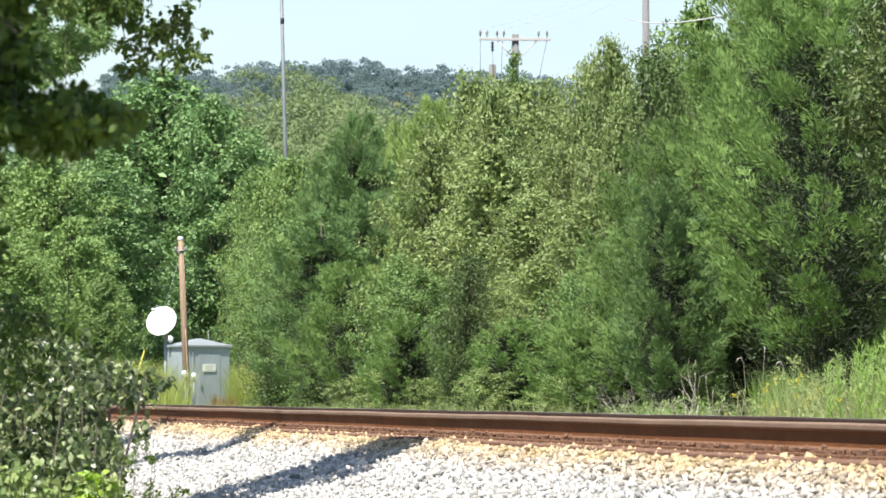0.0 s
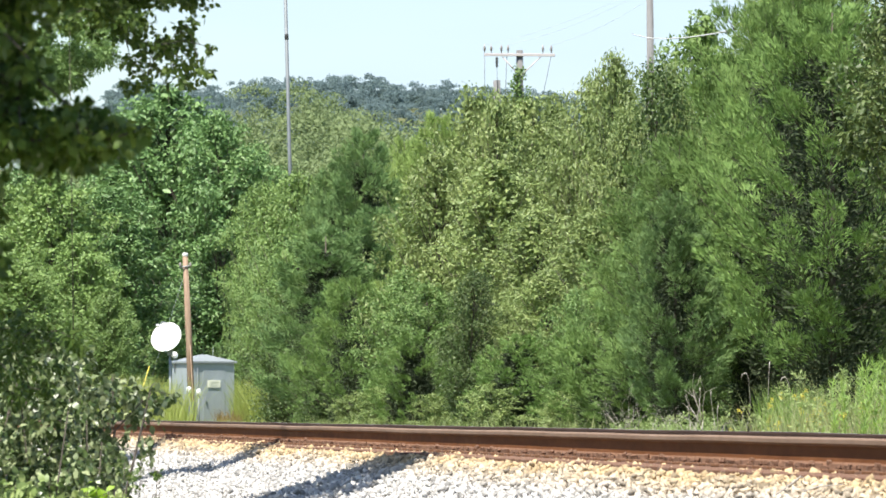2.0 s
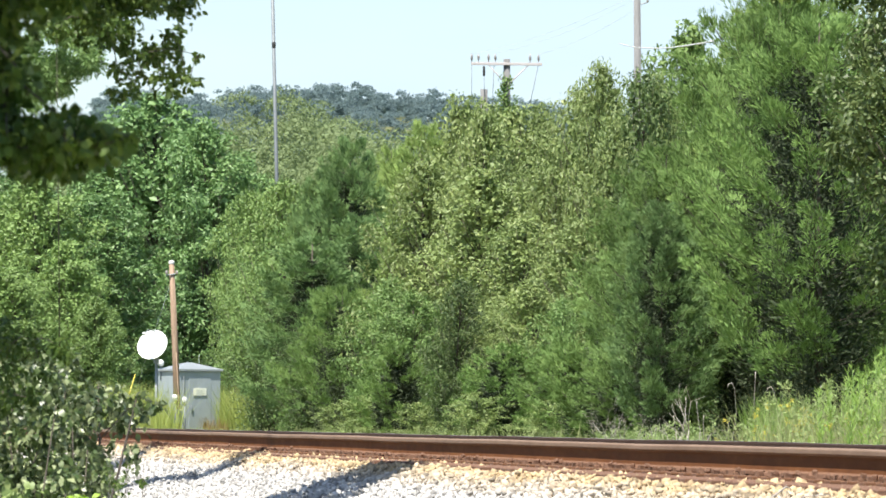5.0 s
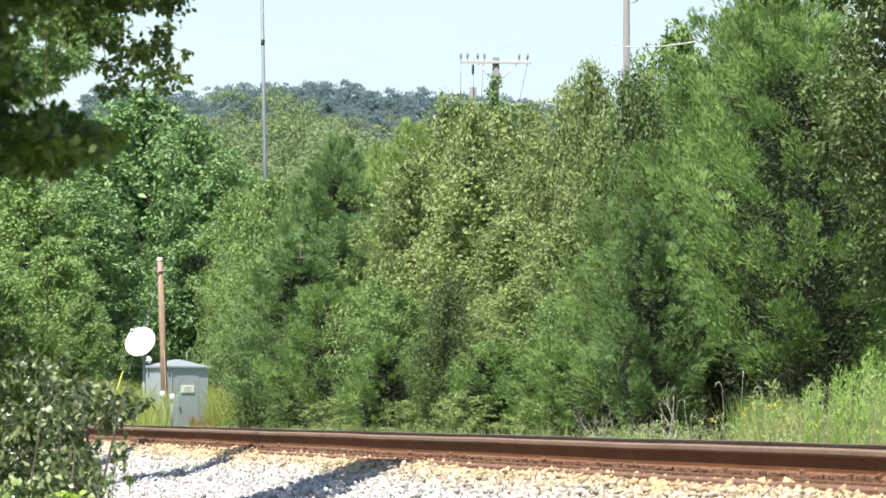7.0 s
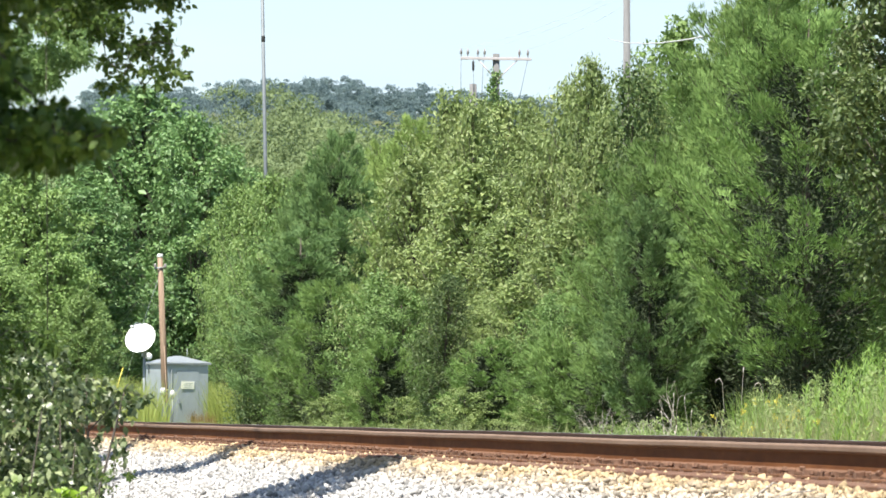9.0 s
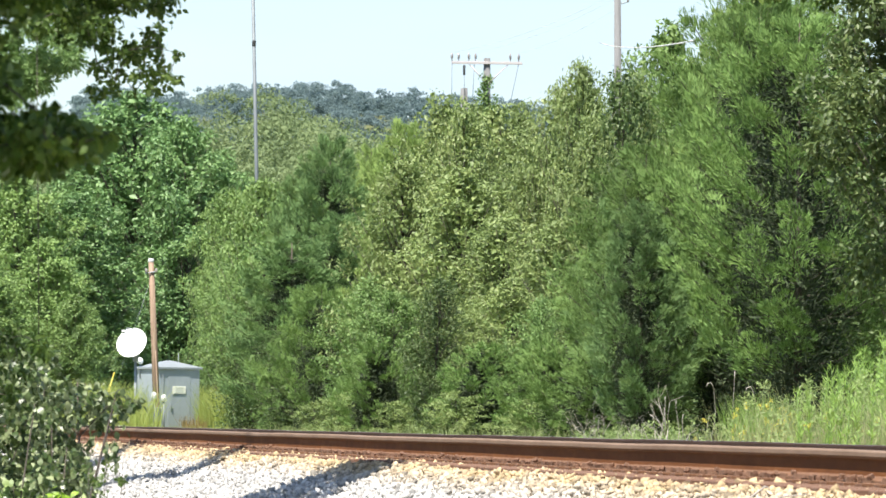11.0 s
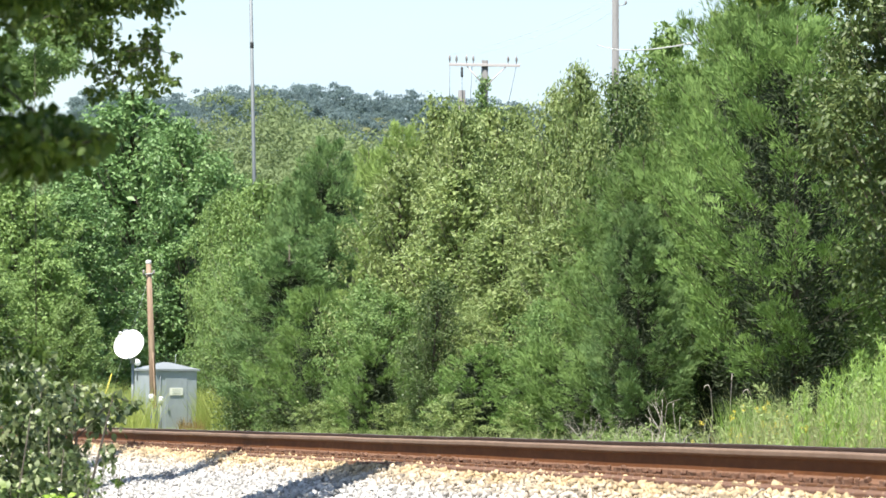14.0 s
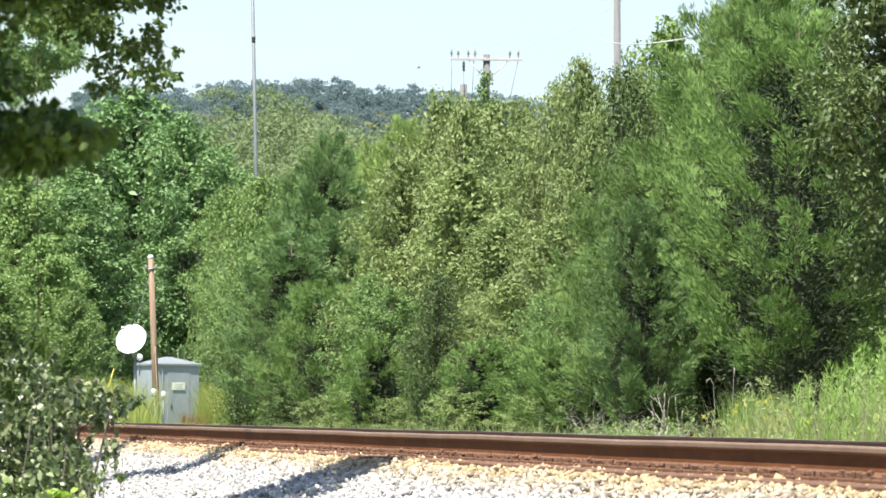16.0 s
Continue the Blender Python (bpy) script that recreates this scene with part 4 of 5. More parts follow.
for x, y, h in ((2.36, 30.2, 1.16), (2.43, 30.0, 1.2), (2.5, 29.8, 1.22), (2.3, 30.5, 1.02), (2.56, 30.4, 1.1), (2.62, 30, 0.98)):
    verge_weed(np.random.default_rng(int(x * 100)), x, y, h)


def blades(rng, xs, ys, n, tall, wide, lean=0.3, fade=None):
    """Grass blades, bent once, over a strip of ground."""
    x, y = rng.uniform(*xs, n), rng.uniform(*ys, n)
    h = rng.uniform(*tall, n) * (fade(x, y) if fade else 1)
    z = land(x, y) - 0.03
    a = rng.random(n) * 6.283
    side = np.stack([np.cos(a), np.sin(a), 0 * a], 1) * (rng.uniform(*wide, n) / 2)[:, None]
    bend = rng.normal(size=(n, 3)) * np.array([lean, lean, 0]) * h[:, None]
    foot = np.stack([x, y, z], 1)
    up = np.stack([0 * h, 0 * h, h], 1)
    mid, tip = foot + up * 0.55 + bend * 0.3, foot + up + bend
    v = np.stack([foot - side, foot + side, mid + side * 0.7, mid - side * 0.7, tip], 1).reshape(-1, 3)
    i = np.arange(n)[:, None] * 5
    t = np.concatenate([i + np.array([[0, 1, 2]]), i + np.array([[0, 2, 3]]), i + np.array([[3, 2, 4]])], 1).reshape(-1, 3)
    return v, t, tip


def weeds(rng):
    tall = lambda x, y: (1.3 - 0.95 * smooth(53, 66, y)) * (0.6 + 0.4 * smooth(0.179, 0.194, x / y))
    v, t, tip = blades(rng, (10.4, 14.5), (44, 74), 22000, (0.2, 0.95), (0.004, 0.011), 0.24, tall)
    tagged(part("tall_grass", raw_mesh("tall_grass", v, t), GRASS), "tall pale-green summer grass on the track bank", "grass", kind="stuff")
    near = tip[rng.random(len(tip)) < 0.055]
    lumps = [(p[0], p[1], p[2] - 0.1, rng.uniform(0.04, 0.1), 1.2) for p in near]
    v, t = clump_leaves(rng, lumps, 7000, 0.045, 0.016, -0.3, 0.2, 0.8)
    low = []
    for _ in range(150):
        y = rng.uniform(66, 86)
        x = rng.uniform(0.163, 0.182) * y
        low.append((x, y, float(land(x, y)) + rng.uniform(0.05, 0.42), rng.uniform(0.06, 0.13), 1.0))
    w, u = clump_leaves(rng, low, 4200, 0.055, 0.024, -0.2, 0.2, 0.8)
    t = np.concatenate([t, u + len(v)])
    v = np.concatenate([v, w])
    tagged(part("leafy_weeds", raw_mesh("leafy_weeds", v, t), PALEWEED), "fine-leaved pale weeds among the grass", "weeds", kind="stuff")
    pick = rng.random(len(tip)) < np.where(np.abs(tip[:, 1] - 61) + 3 * np.abs(tip[:, 0] - 11.9) < 2.2, 0.5, 0.008) * (tip[:, 2] < 0.38)
    lumps = [(p[0], p[1], p[2] - 0.02, 0.03, 1.0) for p in tip[pick]]
    stems = []
    for _ in range(24):
        x, y, z = 11.28 + rng.normal() * 0.17, 56.8 + rng.normal() * 0.8, rng.uniform(0.02, 0.36)
        stems.append([(x, y, float(land(x, y)) - 0.05, 0.003), (x, y, z, 0.002)])
        lumps += [(x + rng.normal() * 0.02, y, z - 0.04 * k, 0.016, 1.2) for k in range(2)]
    tagged(part("goldenrod_stems", tubes(stems, 4), GREEN), "thin green goldenrod stems in the grass", "stems", kind="stuff")
    v, t = clump_leaves(rng, lumps, 16000, 0.022, 0.014, 0.0, 0.4, 0.7)
    tagged(part("goldenrod_flowers", raw_mesh("goldenrod_flowers", v, t), GOLDEN), "yellow goldenrod heads scattered in the grass", "flowers", kind="stuff")
    P, A, N, stems = [], [], [], []
    for k in range(190):
        y = rng.uniform(48, 60)
        x = rng.uniform(0.203, 0.228) * y + rng.normal() * 0.2
        z, h = float(land(x, y)), rng.uniform(0.7, 1.5) * (0.72 + 0.28 * float(smooth(0.203, 0.217, x / y)))
        dx, dy = rng.normal(size=2) * 0.08
        stems.append([(x, y, z - 0.05, 0.005), (x + dx * 0.4, y + dy * 0.4, z + h * 0.6, 0.004), (x + dx, y + dy, z + h, 0.002)])
        n = 90
        f = rng.random(n) ** 0.7
        P.append(np.stack([x + dx * f, y + dy * f, z + h * f], 1))
        A.append(rng.normal(size=(n, 3)) * np.array([0.5, 0.5, 0.25]) + np.array([0, 0, 0.8]))
        N.append(rng.normal(size=(n, 3)) * 0.5 + np.array([-0.3, -0.3, 0.6]))
    P, A, N = np.concatenate(P), np.concatenate(A), np.concatenate(N)
    v, t = leaf_blades(P, A, N, rng.uniform(0.05, 0.1, len(P)), rng.uniform(0.008, 0.016, len(P)))
    patch = thing("horseweed_patch", pose(0, 0, 0), "upright leafy green horseweed stalks on the track bank", "weeds")
    patch["kind"] = "stuff"
    part("stalk", tubes(stems, 4), GREEN, patch)["kind"] = "stuff"
    part("leaves", raw_mesh("leaves", v, t), LUSH, patch)["kind"] = "stuff"
    v, t, _ = blades(rng, (11.95, 12.4), (61.2, 63.0), 1700, (0.55, 1.08), (0.009, 0.024), 0.16)
    w, u, _ = blades(rng, (10.7, 12.3), (49, 57), 2600, (0.4, 0.95), (0.003, 0.008), 0.22)
    tagged(part("dry_grass", raw_mesh("dry_grass", w, u), STRAW), "thin brown dry grass among the weeds", "grass", kind="stuff")
    tagged(part("grass_tuft", raw_mesh("grass_tuft", v, t), LUSH), "lush bright green tuft of broad grass", "grass", kind="stuff")
    v, t, _ = blades(rng, (10.6, 14.8), (74, 180), 12000, (0.2, 0.55), (0.008, 0.025), 0.3)
    tagged(part("bank_grass", raw_mesh("bank_grass", v, t), GRASS), "rough grass along the foot of the trees", "grass", kind="stuff")
    v, t, tip = blades(rng, (12, 19.4), (172, 206), 11000, (0.15, 0.5), (0.008, 0.02), 0.25)
    for xs, ys, n, h in (((13.2, 16.4), (178, 202), 9000, (0.6, 1.9)), ((18.7, 20.5), (186, 196), 6500, (0.7, 1.9))):
        w, u, _ = blades(rng, xs, ys, n, h, (0.01, 0.028), 0.25, lambda x, y: 1.05 - 0.6 * smooth(19.2, 20.5, x))
        t = np.concatenate([t, u + len(v)])
        v = np.concatenate([v, w])
    w, u, _ = blades(rng, (17.9, 18.75), (186.5, 188.5), 600, (0.3, 0.85), (0.012, 0.03), 0.15)
    tagged(part("dock_weeds", raw_mesh("dock_weeds", w, u), DOCK), "rust-brown dry weeds beside the equipment shed", "weeds", kind="stuff")
    tagged(part("meadow_grass", raw_mesh("meadow_grass", v, t), MEADOW), "tall yellow-green grass round the equipment shed", "grass", kind="stuff")


weeds(RNG)


def branching(rng, start, way, length, radius, depth, out):
    """A bare branch that forks a few times."""
    a, w = Vector(start), Vector(way).normalized()
    b = a + w * length * 0.5 + Vector(rng.normal(size=3)) * length * 0.06
    c = b + w * length * 0.5 + Vector(rng.normal(size=3)) * length * 0.1
    out.append([(*a, radius), (*b, radius * 0.75), (*c, radius * 0.45)])
    if depth:
        for p in (b, c, c):
            branching(rng, p, w + Vector(rng.normal(size=3)) * 0.55, length * rng.uniform(0.45, 0.7), radius * 0.5, depth - 1, out)


def dead_branch(rng, x, y, z, way, length, radius, depth=3):
    out = []
    branching(rng, (0, 0, 0), way, length, radius, depth, out)
    ob = part("dead_branch", tubes(out, 5), DEADWOOD)
    ob.location = (x, y, z)
    tagged(ob, "bare grey dead branch fallen among the weeds", "branch", "dead branches")


for x, y, way, n in ((12.9, 77, (-0.5, 0, 0.6), 0.75), (12.5, 76, (-0.6, 0.1, 0.25), 0.8), (13.0, 77.5, (0.5, 0, 0.45), 0.8), (12.9, 76.5, (0.75, 0.1, 0.2), 0.7), (12.7, 77, (0.1, 0, 1), 0.6), (12.3, 74, (-0.7, 0, 0.3), 0.8), (12.6, 74, (-0.2, 0, 0.8), 0.7), (13.2, 78, (-0.4, 0, 0.5), 0.9), (12.1, 73, (0.6, 0, 0.35), 0.6), (12.2, 72, (-0.5, 0, 0.5), 0.7), (12.4, 72, (0.3, 0, 0.6), 0.6), (12.0, 71, (-0.2, 0, 0.5), 0.55)):
    dead_branch(RNG, x, y, float(land(x, y)) + 0.15, way, n * 0.55, 0.006)


for x, way, n in ((11.82, (-0.06, 0, 1.0), 0.62), (11.9, (0.1, 0, 1.0), 0.5), (11.76, (-0.2, 0, 1.0), 0.42)):
    dead_branch(RNG, x, 66.1, float(land(x, 66.1)) - 0.02, way, n, 0.012, 2)


def dead_stalk(rng, x, y, h, hook):
    z = float(land(x, y)) - 0.03
    tilt = rng.normal() * 0.09
    path = [(-tilt, 0, 0, 0.0034), (hook * 0.3 - tilt * 0.7, 0.02, h * 0.35, 0.003), (hook * 0.05 - tilt * 0.3, 0, h * 0.65, 0.0026), (hook * 0.2, 0, h * 0.93, 0.0024)]
    if abs(hook) > 0.15:
        hook *= 0.6
        path += [(hook * 0.6, 0, h * 0.98, 0.005), (hook * 0.9, 0, h * 0.965, 0.006), (hook, 0, h * 0.93, 0.003)]
    else:
        path += [(hook * 0.3, 0, h, 0.005)]
    ob = part("dead_stalk", tubes([path], 6), DEADWOOD)
    ob.location = (x, y, z)
    tagged(ob, "dry pale weed stalk with a nodding head" if abs(hook) > 0.15 else "dry upright pale weed stalk", "weed stalk", "dry weed stalks")


for x, y, h, k in ((11.8, 66, 0.86, 0.03), (11.86, 66.2, 1.0, -0.04), (11.93, 66, 0.95, 0.04), (11.75, 66.3, 0.8, -0.08), (12.03, 66.2, 0.8, 0.1),
                   (12.04, 64, 1.14, -0.2), (12.26, 64.2, 1.24, 0.05), (12.49, 64, 1.1, -0.22), (12.27, 60, 1.16, -0.2), (12.2, 65.5, 0.75, 0.1), (11.98, 66.1, 0.6, 0.05)):
    dead_stalk(RNG, x, y, h, k)


# ---- equipment shed, dish and poles ----
def shed():
    s = thing("equipment_shed", pose(17.79, 191, -0.55, 0, 0, 24), "small grey metal railway equipment shed in tall grass", "shed")
    w, d, h = 0.76, 0.72, 2.25
    part("body", box(-w, w, -d, d, 0, h, 0.015), SHEDPAINT, s)
    bm = bmesh.new()
    e = 0.07
    low = [bm.verts.new(p) for p in ((-w - e, -d - e, h), (w + e, -d - e, h), (w + e, d + e, h), (-w - e, d + e, h))]
    lip = [bm.verts.new(v.co + Vector((0, 0, 0.06))) for v in low]
    ridge = [bm.verts.new((-0.1, 0, h + 0.29)), bm.verts.new((0.1, 0, h + 0.29))]
    bm.faces.new(low[::-1])
    for k in range(4):
        bm.faces.new((low[k], low[(k + 1) % 4], lip[(k + 1) % 4], lip[k]))
    bm.faces.new((lip[0], lip[1], ridge[1], ridge[0]))
    bm.faces.new((lip[2], lip[3], ridge[0], ridge[1]))
    bm.faces.new((lip[1], lip[2], ridge[1]))
    bm.faces.new((lip[3], lip[0], ridge[0]))
    part("roof", bm, ROOFPAINT, s, "low hipped galvanised roof")
    door = part("door", box(-0.42, 0.4, -d - 0.014, -d - 0.002, 0.12, 2.05, 0.004), SHEDPAINT, s)
    part("handle", box(-0.36, -0.32, -d - 0.07, -d - 0.031, 1.0, 1.14, 0.005), STEEL, door)
    sign = part("sign", box(-0.27, 0.22, -d - 0.042, -d - 0.032, 1.46, 1.7, 0.004), SIGNFACE, s, "cream notice with faded print")
    for k, (a, b) in enumerate(((-0.17, 0.15), (-0.17, 0.1), (-0.17, 0.13))):
        part("print_bar", box(a, b, -d - 0.046, -d - 0.043, 1.63 - k * 0.06, 1.65 - k * 0.06), INK, sign)
    part("conduit", tubes([[(-0.62, -d - 0.03, 0, 0.01), (-0.62, -d - 0.03, 2.1, 0.01)]], 8), MASTPAINT, s)
    part("whip_antenna", tubes([[(0.65, 0.5, h, 0.012), (0.65, 0.5, h + 0.55, 0.008)]], 6), STEEL, s)
    mast = part("lamp_stem", tubes([[(-0.78, 0.5, h - 0.3, 0.02), (-0.78, 0.5, h + 0.2, 0.02)]], 8), STEEL, s)
    bm = bmesh.new()
    bmesh.ops.create_uvsphere(bm, u_segments=14, v_segments=10, radius=0.11)
    bmesh.ops.translate(bm, vec=(-0.78, 0.5, h + 0.27), verts=bm.verts)
    part("globe", bm, WHITE, mast, "white globe")


shed()


def satellite_dish():
    """A round dish on a tube mast, its back to the wood, with feed arm and mount."""
    s = thing("satellite_dish", pose(16.32, 187.5, -0.28), "large white satellite dish on a steel mast", "satellite dish")
    part("mast", tubes([[(0.1, 0.1, -0.35, 0.045), (0.1, 0.1, 2.3, 0.045)]], 10), STEEL, s)
    R, depth = 0.5, 0.12
    prof = [(max(0.001, R * k / 8), depth * (k / 8) ** 2) for k in range(9)]
    bm = lathe(prof + [(R + 0.012, depth), (R + 0.012, depth - 0.02)] + [(max(0.001, R * k / 8), depth * (k / 8) ** 2 - 0.03) for k in range(7, -1, -1)], 36)
    turn = look((0, 0, 2.75), (-1.35, -2.46, 4.0), 0) @ pose(0, 0, 0, 180)
    ref = part("reflector", bm, WHITE, s)
    ref.matrix_basis = turn
    arm = part("feed_arm", tubes([[(0, -0.49, 0.1, 0.014), (0, -0.3, 0.6, 0.014), (0, -0.05, 0.82, 0.014)]], 8), STEEL, s)
    arm.matrix_basis = turn
    horn = part("feed_horn", lathe([(0.03, 0), (0.05, 0.02), (0.045, 0.1), (0.02, 0.12)], 14), WHITE, arm)
    horn.matrix_basis = pose(0, -0.05, 0.78)
    part("mount", box(0.02, 0.18, 0.0, 0.2, 2.2, 2.55, 0.015), STEEL, s)


satellite_dish()


def small_pole():
    base = (17.0, 186, -0.75)
    s = thing("utility_pole", pose(*base), "leaning brown wooden pole beside the equipment shed", "utility pole")
    part("shaft", tubes([[(0.0, 0, -0.2, 0.12), (-0.12, 0, 3, 0.105), (-0.25, 0, 5.85, 0.085)]], 14), POLEWOOD, s)
    part("pole_cap", lathe([(0.088, 0), (0.094, 0.01), (0.09, 0.1), (0.05, 0.12)], 12), CABLE, s).matrix_basis = pose(-0.25, 0, 5.8)
    br = part("bracket", tubes([[(-0.43, -0.1, 5.45, 0.02), (-0.06, -0.1, 5.5, 0.02)]], 6), STEEL, s)
    for dx in (-0.41, -0.09):
        part("insulator", lathe([(0.03, 0), (0.05, 0.03), (0.03, 0.06), (0.045, 0.09), (0.02, 0.12)], 10), PORCELAIN, br).matrix_basis = pose(dx, -0.1, 5.48)
    part("guy_wire", tubes([[(-0.24, 0, 5.3, 0.005), (-0.95, 0.6, 3.0, 0.005), (-1.6, 1.2, 0.6, 0.005)]], 5), STEEL, s)
    part("meter_box", box(-0.22, 0.1, -0.27, -0.13, 0.75, 1.2, 0.02), STEEL, s)
    part("conduit", tubes([[(0.05, -0.16, 0, 0.02), (0.0, -0.16, 1.0, 0.02), (-0.1, -0.15, 3.0, 0.016)]], 8), POLEWOOD, s)


small_pole()


def meter_post(x, y, h):
    s = thing("meter_post", pose(x, y, -0.55), "low white-topped service post in the grass", "service post", "service posts")
    part("post", tubes([[(0, 0, -0.05, 0.03), (0, 0, h, 0.03)]], 8), MASTPAINT, s)
    part("cap", lathe([(0.05, 0), (0.08, 0.02), (0.08, 0.18), (0.04, 0.22)], 14), WHITE, s).matrix_basis = pose(0, 0, h - 0.02)


meter_post(16.83, 185.5, 1.28)
meter_post(17.14, 185.5, 1.2)

guard = tubes([[(0.63, 0, 2.13, 0.017), (0.0, 0, 0.0, 0.017)]], 8)
tagged(part("guy_guard", guard, YELLOW), "leaning yellow plastic guy-wire guard", "guy guard").location = (15.15, 188, -0.55)


def crossarm_pole():
    s = thing("power_pole", pose(35.45, 240, -0.55), "wooden power pole with a pale crossarm above the trees", "utility pole")
    top = 15.55
    part("shaft", tubes([[(0, 0, -0.2, 0.2), (0, 0, 8, 0.17), (0, 0, top, 0.14)]], 14), GREYWOOD, s)
    part("crossarm", box(-1.5, 1.45, -0.2, -0.08, top - 0.26, top - 0.15, 0.01), ARMWOOD, s)
    for dx in (-0.75, 0.85):
        part("brace", tubes([[(dx, -0.15, top - 0.28, 0.025), (0, -0.15, top - 1.1, 0.025)]], 6), ARMWOOD, s)
    for dx in (-1.48, -1.2, -0.78, -0.5, 0.95, 1.3):
        part("insulator", lathe([(0.02, 0), (0.02, 0.1), (0.06, 0.12), (0.035, 0.17), (0.06, 0.2), (0.03, 0.27), (0.02, 0.34)], 10), PORCELAIN, s).matrix_basis = pose(dx, -0.14, top - 0.14)
    for dx, lean in ((-1.48, 0.0), (-0.55, -0.1), (1.3, -0.5)):
        part("drop_wire", tubes([[(dx, -0.14, top - 0.2, 0.015), (dx + lean, -0.14, top - 2.6, 0.013)]], 5), MASTPAINT, s)
    part("arrester", lathe([(0.03, 0), (0.06, 0.05), (0.04, 0.12), (0.06, 0.2), (0.04, 0.28), (0.06, 0.36), (0.02, 0.42)], 10), BLACK, s).matrix_basis = pose(-0.97, -0.14, top - 0.72)
    part("drop_wire", tubes([[(-0.97, -0.14, top - 0.7, 0.013), (-0.95, -0.2, top - 1.8, 0.012)]], 5), MASTPAINT, s)
    rng = np.random.default_rng(3)
    lumps = []
    for _ in range(46):
        f = rng.random()
        lumps.append((rng.normal() * (0.05 + 0.22 * f), -0.14, top - 0.6 - 2.6 * f, rng.uniform(0.1, 0.2), 1.2))
    v, t = clump_leaves(rng, lumps, 900, 0.12, 0.09, 0.3, 0.3, 0.6)
    part("ivy", raw_mesh("ivy", v, t), GREEN, s, "green creeper climbing the pole")["kind"] = "stuff"


crossarm_pole()


def plain_pole(name, x, y, top, r, mat, label, lean=0.0, z=-0.55):
    s = thing(name, pose(x, y, z), label, "utility pole")
    h = top - z
    part("shaft", tubes([[(0, 0, -0.2, r * 1.35), (lean * 0.5, 0, h * 0.5, r * 1.15), (lean, 0, h, r)]], 14), mat, s)
    return s


stub = plain_pole("stub_pole", 34.5, 240, 13.75, 0.15, GREYWOOD, "short grey wooden stub pole among the treetops")
tall = plain_pole("power_pole", 35.9, 210, 15.65, 0.125, GREYWOOD, "tall grey wooden power pole behind the cedars", -0.12)
part("pole_top_bracket", tubes([[(-0.1, 0, 15.72, 0.02), (0.25, -0.1, 15.8, 0.02)]], 6), STEEL, tall)
pin = part("insulator", lathe([(0.03, 0), (0.05, 0.04), (0.03, 0.1), (0.04, 0.14)], 10), PORCELAIN, tall)
pin.matrix_basis = pose(0.25, -0.1, 15.8)
pole = plain_pole("steel_mast", 25.33, 232, 18.6, 0.066, MASTPAINT, "slender galvanised steel mast rising from the wood", -0.5)
band = part("joint_collar", lathe([(0.071, 0), (0.078, 0.02), (0.078, 0.23), (0.071, 0.25)], 14), BLACK, pole)
band.matrix_basis = pose(-0.4, 0, 15.39)


def wire(name, a, b, sag, r, mat, label):
    a, b = Vector(a), Vector(b)
    path = []
    for k in range(13):
        f = k / 12
        p = a.lerp(b, f)
        path.append((p.x, p.y, p.z - 4 * sag * f * (1 - f), r))
    tagged(part(name, tubes([path], 5), mat), label, "cable")


wire("service_cable", (35.45, 212, 13.9), (16.55, 90, 6.05), 0.15, 0.014, CABLE, "thick pale service cable sagging from the power pole")
for dx, dz in ((-1.48, 0.0), (-0.5, 0.02), (1.3, 0.0)):
    wire("power_line", (35.45 + dx, 239.86, 15.2 + dz), (35.9 + dx * 0.3, 210, 15.4), 0.25, 0.0035, CABLE, "thin overhead power line between two poles")

# ---- twigs on the ballast ----
def ballast_twig(x, y, path, label):
    ob = part("twig", tubes([path], 6), DEADWOOD)
    ob.location = (x, y, float(bed_height(x)) + 0.015)
    tagged(ob, label, "twig")


ballast_twig(6.3, 32.3, [(-0.09, 0, 0.0, 0.005), (0.0, 0.02, 0.06, 0.006), (0.06, 0.05, 0.1, 0.005), (0.09, 0.08, 0.09, 0.004), (0.08, 0.08, 0.04, 0.003)], "bleached forked twig lying on the ballast")
ballast_twig(6.32, 31.6, [(-0.1, 0, 0.02, 0.004), (0.0, 0, 0.05, 0.004), (0.14, 0, 0.06, 0.003)], "thin bleached twig lying on the ballast")
ballast_twig(5.6, 38.5, [(-0.2, 0, 0.02, 0.004), (0.0, 0.1, 0.05, 0.004), (0.22, 0.1, 0.05, 0.003)], "thin dry twig lying on the ballast")

# ---- ties, plates, spikes ----
TIE = box(-1.3, 1.3, -0.11, 0.11, -0.18, 0.0, 0.008)
tie_mesh = bpy.data.meshes.new("tie")
TIE.to_mesh(tie_mesh)
TIE.free()
tie_mesh.materials.append(TIEWOOD)
PLATE = box(-0.19, 0.17, -0.1, 0.1, -0.019, 0.0, 0.003)
plate_mesh = bpy.data.meshes.new("tie_plate")
PLATE.to_mesh(plate_mesh)
PLATE.free()
plate_mesh.materials.append(RUSTFOOT)
SPIKE = box(-0.013, 0.018, -0.019, 0.019, -0.016, 0.013, 0.004)
spike_mesh = bpy.data.meshes.new("spike")
SPIKE.to_mesh(spike_mesh)
SPIKE.free()
spike_mesh.materials.append(TIEWOOD)
ANCHOR = box(-0.024, 0.024, -0.011, 0.011, -0.026, 0.011, 0.003)
anchor_mesh = bpy.data.meshes.new("rail_anchor")
ANCHOR.to_mesh(anchor_mesh)
ANCHOR.free()
anchor_mesh.materials.append(TIEWOOD)
rng_tie = np.random.default_rng(11)
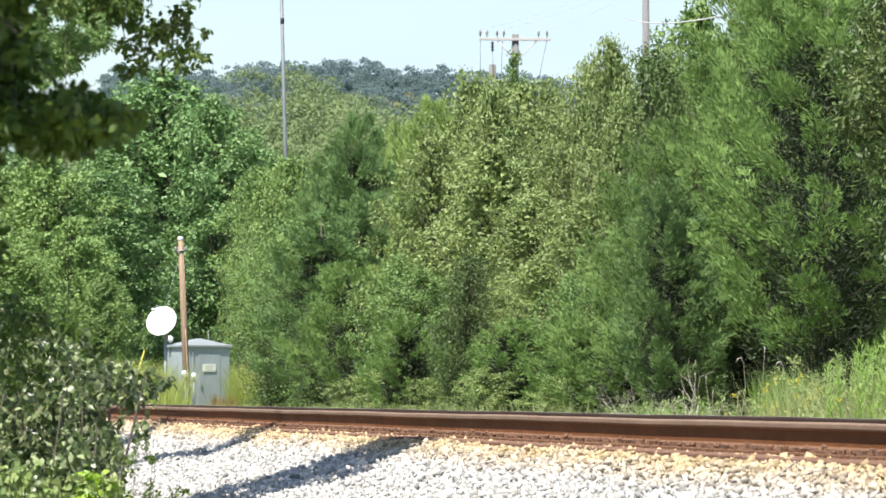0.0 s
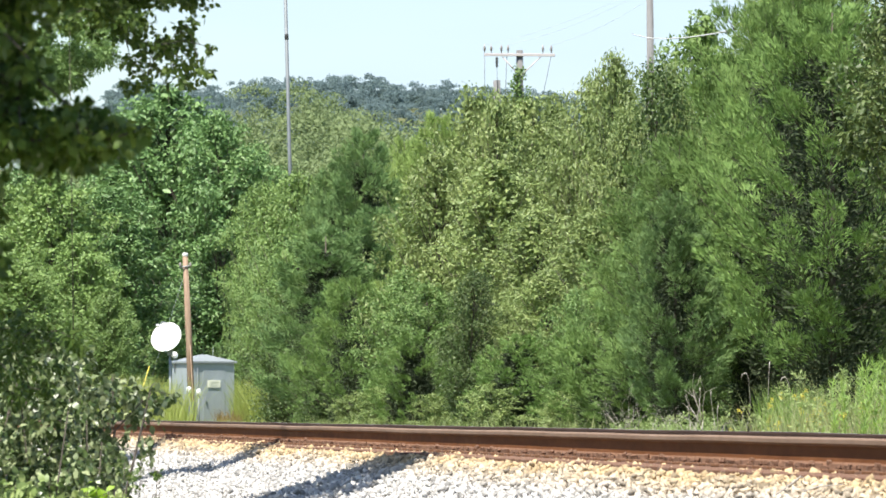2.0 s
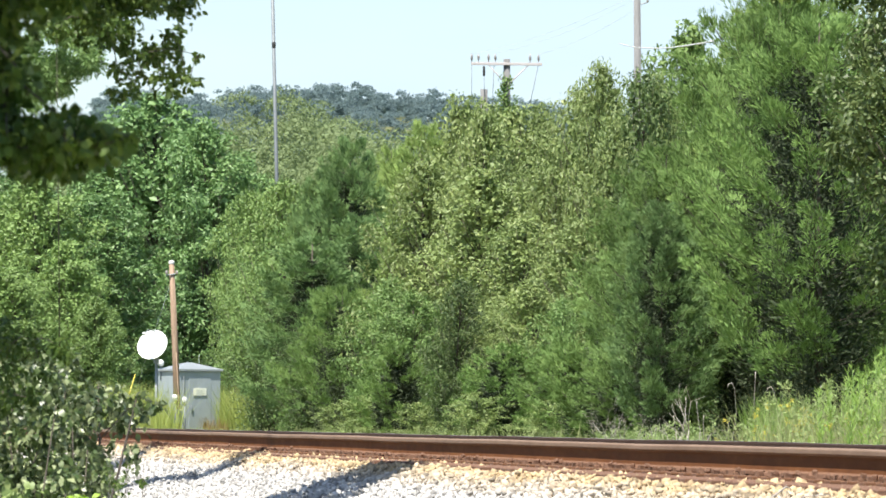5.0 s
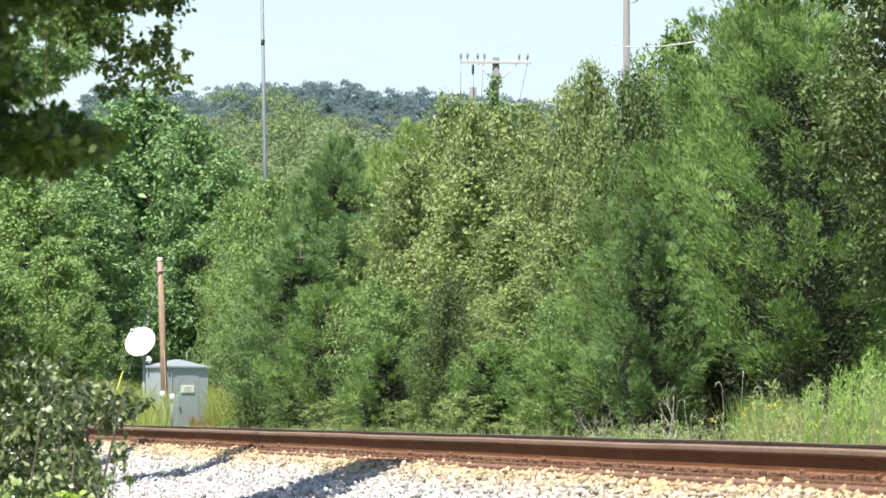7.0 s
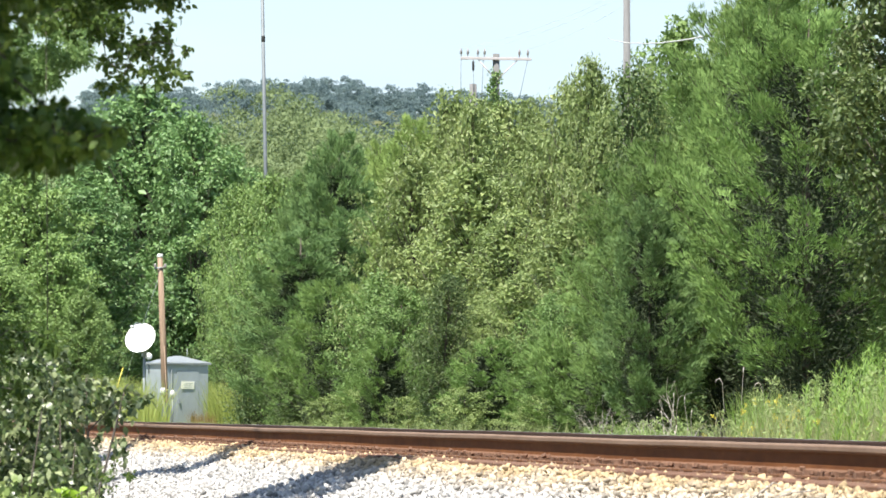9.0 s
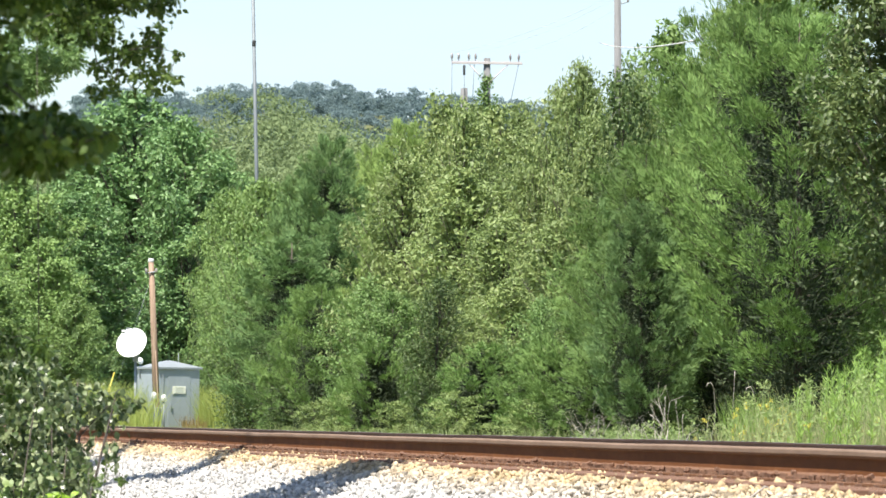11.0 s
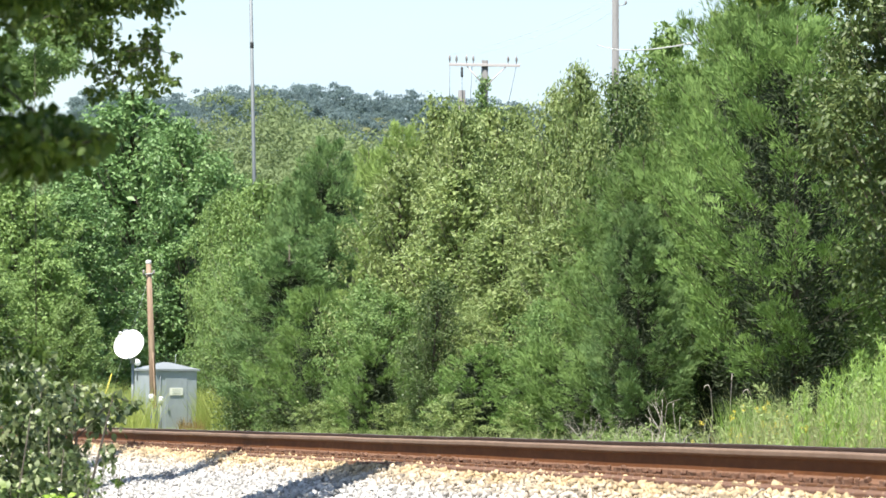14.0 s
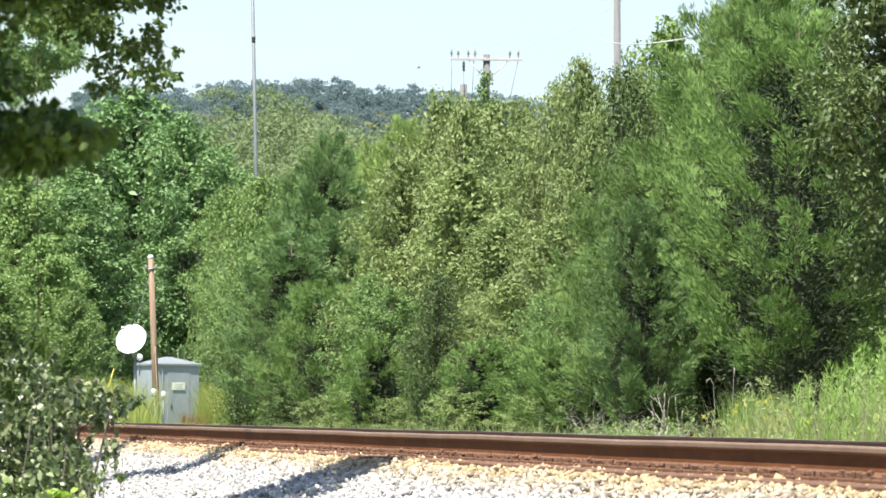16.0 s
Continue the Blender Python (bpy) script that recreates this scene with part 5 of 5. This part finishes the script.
for k in range(145):
    y = 25 + 0.495 * k + rng_tie.normal() * 0.012
    tie = part("tie", tie_mesh, None, track)
    tie.matrix_basis = pose(7.95 + rng_tie.normal() * 0.02, y, -0.205, 0, 0, rng_tie.normal() * 0.6)
    for x, side in ((NEAR_RAIL, 1), (FAR_RAIL, -1)):
        plate = part("tie_plate", plate_mesh, None, track)
        plate.matrix_basis = pose(x, y, -0.187, 0, 0, 0 if side > 0 else 180)
    for dy in (-0.21, 0.21):
        anchor = part("rail_anchor", anchor_mesh, None, track)
        anchor.matrix_basis = pose(NEAR_RAIL - 0.085, y + dy + rng_tie.normal() * 0.02, -0.166, rng_tie.normal() * 8, rng_tie.normal() * 8, rng_tie.normal() * 15)
    for dy in (-0.09, 0.09):
        if rng_tie.random() < 0.12:
            continue
        sp = part("spike", spike_mesh, None, track)
        sp.matrix_basis = pose(NEAR_RAIL - 0.092, y + dy + rng_tie.normal() * 0.03, -0.164 + rng_tie.normal() * 0.007, rng_tie.normal() * 14, rng_tie.normal() * 10, rng_tie.normal() * 25)


# ---- ballast stones ----
CORNERS = np.array([(a, b, c) for a in (-1, 1) for b in (-1, 1) for c in (-1, 1)], float)
CUBE = np.array([(0, 1, 3), (0, 3, 2), (4, 6, 7), (4, 7, 5), (0, 4, 5), (0, 5, 1), (2, 3, 7), (2, 7, 6), (0, 2, 6), (0, 6, 4), (1, 5, 7), (1, 7, 3)])


def stone_shapes(rng, n, size):
    """Angular crushed stones: blocks with their corners broken unevenly, tumbled."""
    v = CORNERS[None] * rng.uniform(0.55, 1.15, (n, 8, 1)) + rng.normal(size=(n, 8, 3)) * 0.16
    v = v * rng.uniform(0.65, 1.25, (n, 1, 3)) * np.array([1.0, 1.0, 0.55])
    q = unit(rng.normal(size=(n, 4)))
    w, x, y, z = q.T
    r = np.stack([1 - 2 * (y * y + z * z), 2 * (x * y - z * w), 2 * (x * z + y * w), 2 * (x * y + z * w), 1 - 2 * (x * x + z * z), 2 * (y * z - x * w),
                  2 * (x * z - y * w), 2 * (y * z + x * w), 1 - 2 * (x * x + y * y)], 1).reshape(n, 3, 3)
    return np.einsum("nij,nkj->nki", r, v) * size[:, None, None]


def strew(rng, xs, ys, step):
    nx, ny = int((xs[1] - xs[0]) / step), int((ys[1] - ys[0]) / step)
    gx, gy = np.meshgrid(np.arange(nx), np.arange(ny))
    x = xs[0] + (gx.ravel() + rng.random(nx * ny)) * step
    y = ys[0] + (gy.ravel() + rng.random(nx * ny)) * step
    z = bed_height(x) + 0.004 + rng.normal(size=len(x)) * 0.013 + 0.012 * np.sin(x * 5 + y * 1.3) * np.sin(y * 2.1)
    return np.stack([x, y, z], 1)


def ballast_stones():
    rng = np.random.default_rng(23)
    V, T, base = [], [], 0
    for xs, ys, step, mean in (((5.0, 7.1), (26, 46), 0.042, 0.0175), ((4.8, 7.1), (46, 66), 0.048, 0.019), ((4.9, 7.1), (66, 92), 0.064, 0.025)):
        at = strew(rng, xs, ys, step)
        if ys[0] == 26:
            at = at[~((at[:, 1] < 28.5) & (at[:, 0] > 5.75) & (at[:, 0] < 6.1))]
        size = np.clip(mean * np.exp(rng.normal(size=len(at)) * 0.36), mean * 0.5, mean * 1.5)
        v = stone_shapes(rng, len(at), size) + at[:, None, :]
        V.append(v.reshape(-1, 3))
        T.append((np.arange(len(at))[:, None, None] * 8 + CUBE[None] + base).reshape(-1, 3))
        base += len(at) * 8
    rest = part("stones", raw_mesh("stones", np.concatenate(V), np.concatenate(T)), BALLAST, bed)
    rest["kind"] = "stuff"
    shapes = []
    for k in range(10):
        shapes.append(raw_mesh("stone", stone_shapes(rng, 1, np.array([0.019]))[0], CUBE))
        shapes[-1].materials.append(BALLAST)
    for p in strew(rng, (5.75, 6.1), (26, 28.5), 0.05):
        ob = part("stone", shapes[rng.integers(10)], None, bed)
        ob.location = p


ballast_stones()


# ---- an insect on the wing ----
def flying_insect():
    s = thing("flying_insect", pose(5.44, 40, 2.55), "tiny dark insect flying past", "insect")
    bm = bmesh.new()
    bmesh.ops.create_uvsphere(bm, u_segments=10, v_segments=8, radius=0.006)
    bmesh.ops.scale(bm, vec=(1.7, 1, 1), verts=bm.verts)
    part("body", bm, BLACK, s)
    for dy in (-1, 1):
        v, t = leaf_blades(np.array([[0, 0, 0.004]]), np.array([[-0.2, dy, 0.6]]), np.array([[0.0, 0.3, 1.0]]), np.array([0.016]), np.array([0.007]))
        part("wing", raw_mesh("wing", v, t), CABLE, s)
    return s


insect = flying_insect()


def motions():
    walk(insect, [(0, pose(-60.2, 40, 6.55)), (8, pose(-27.4, 40, 4.55)), (16, pose(5.44, 40, 2.55))])


motions()
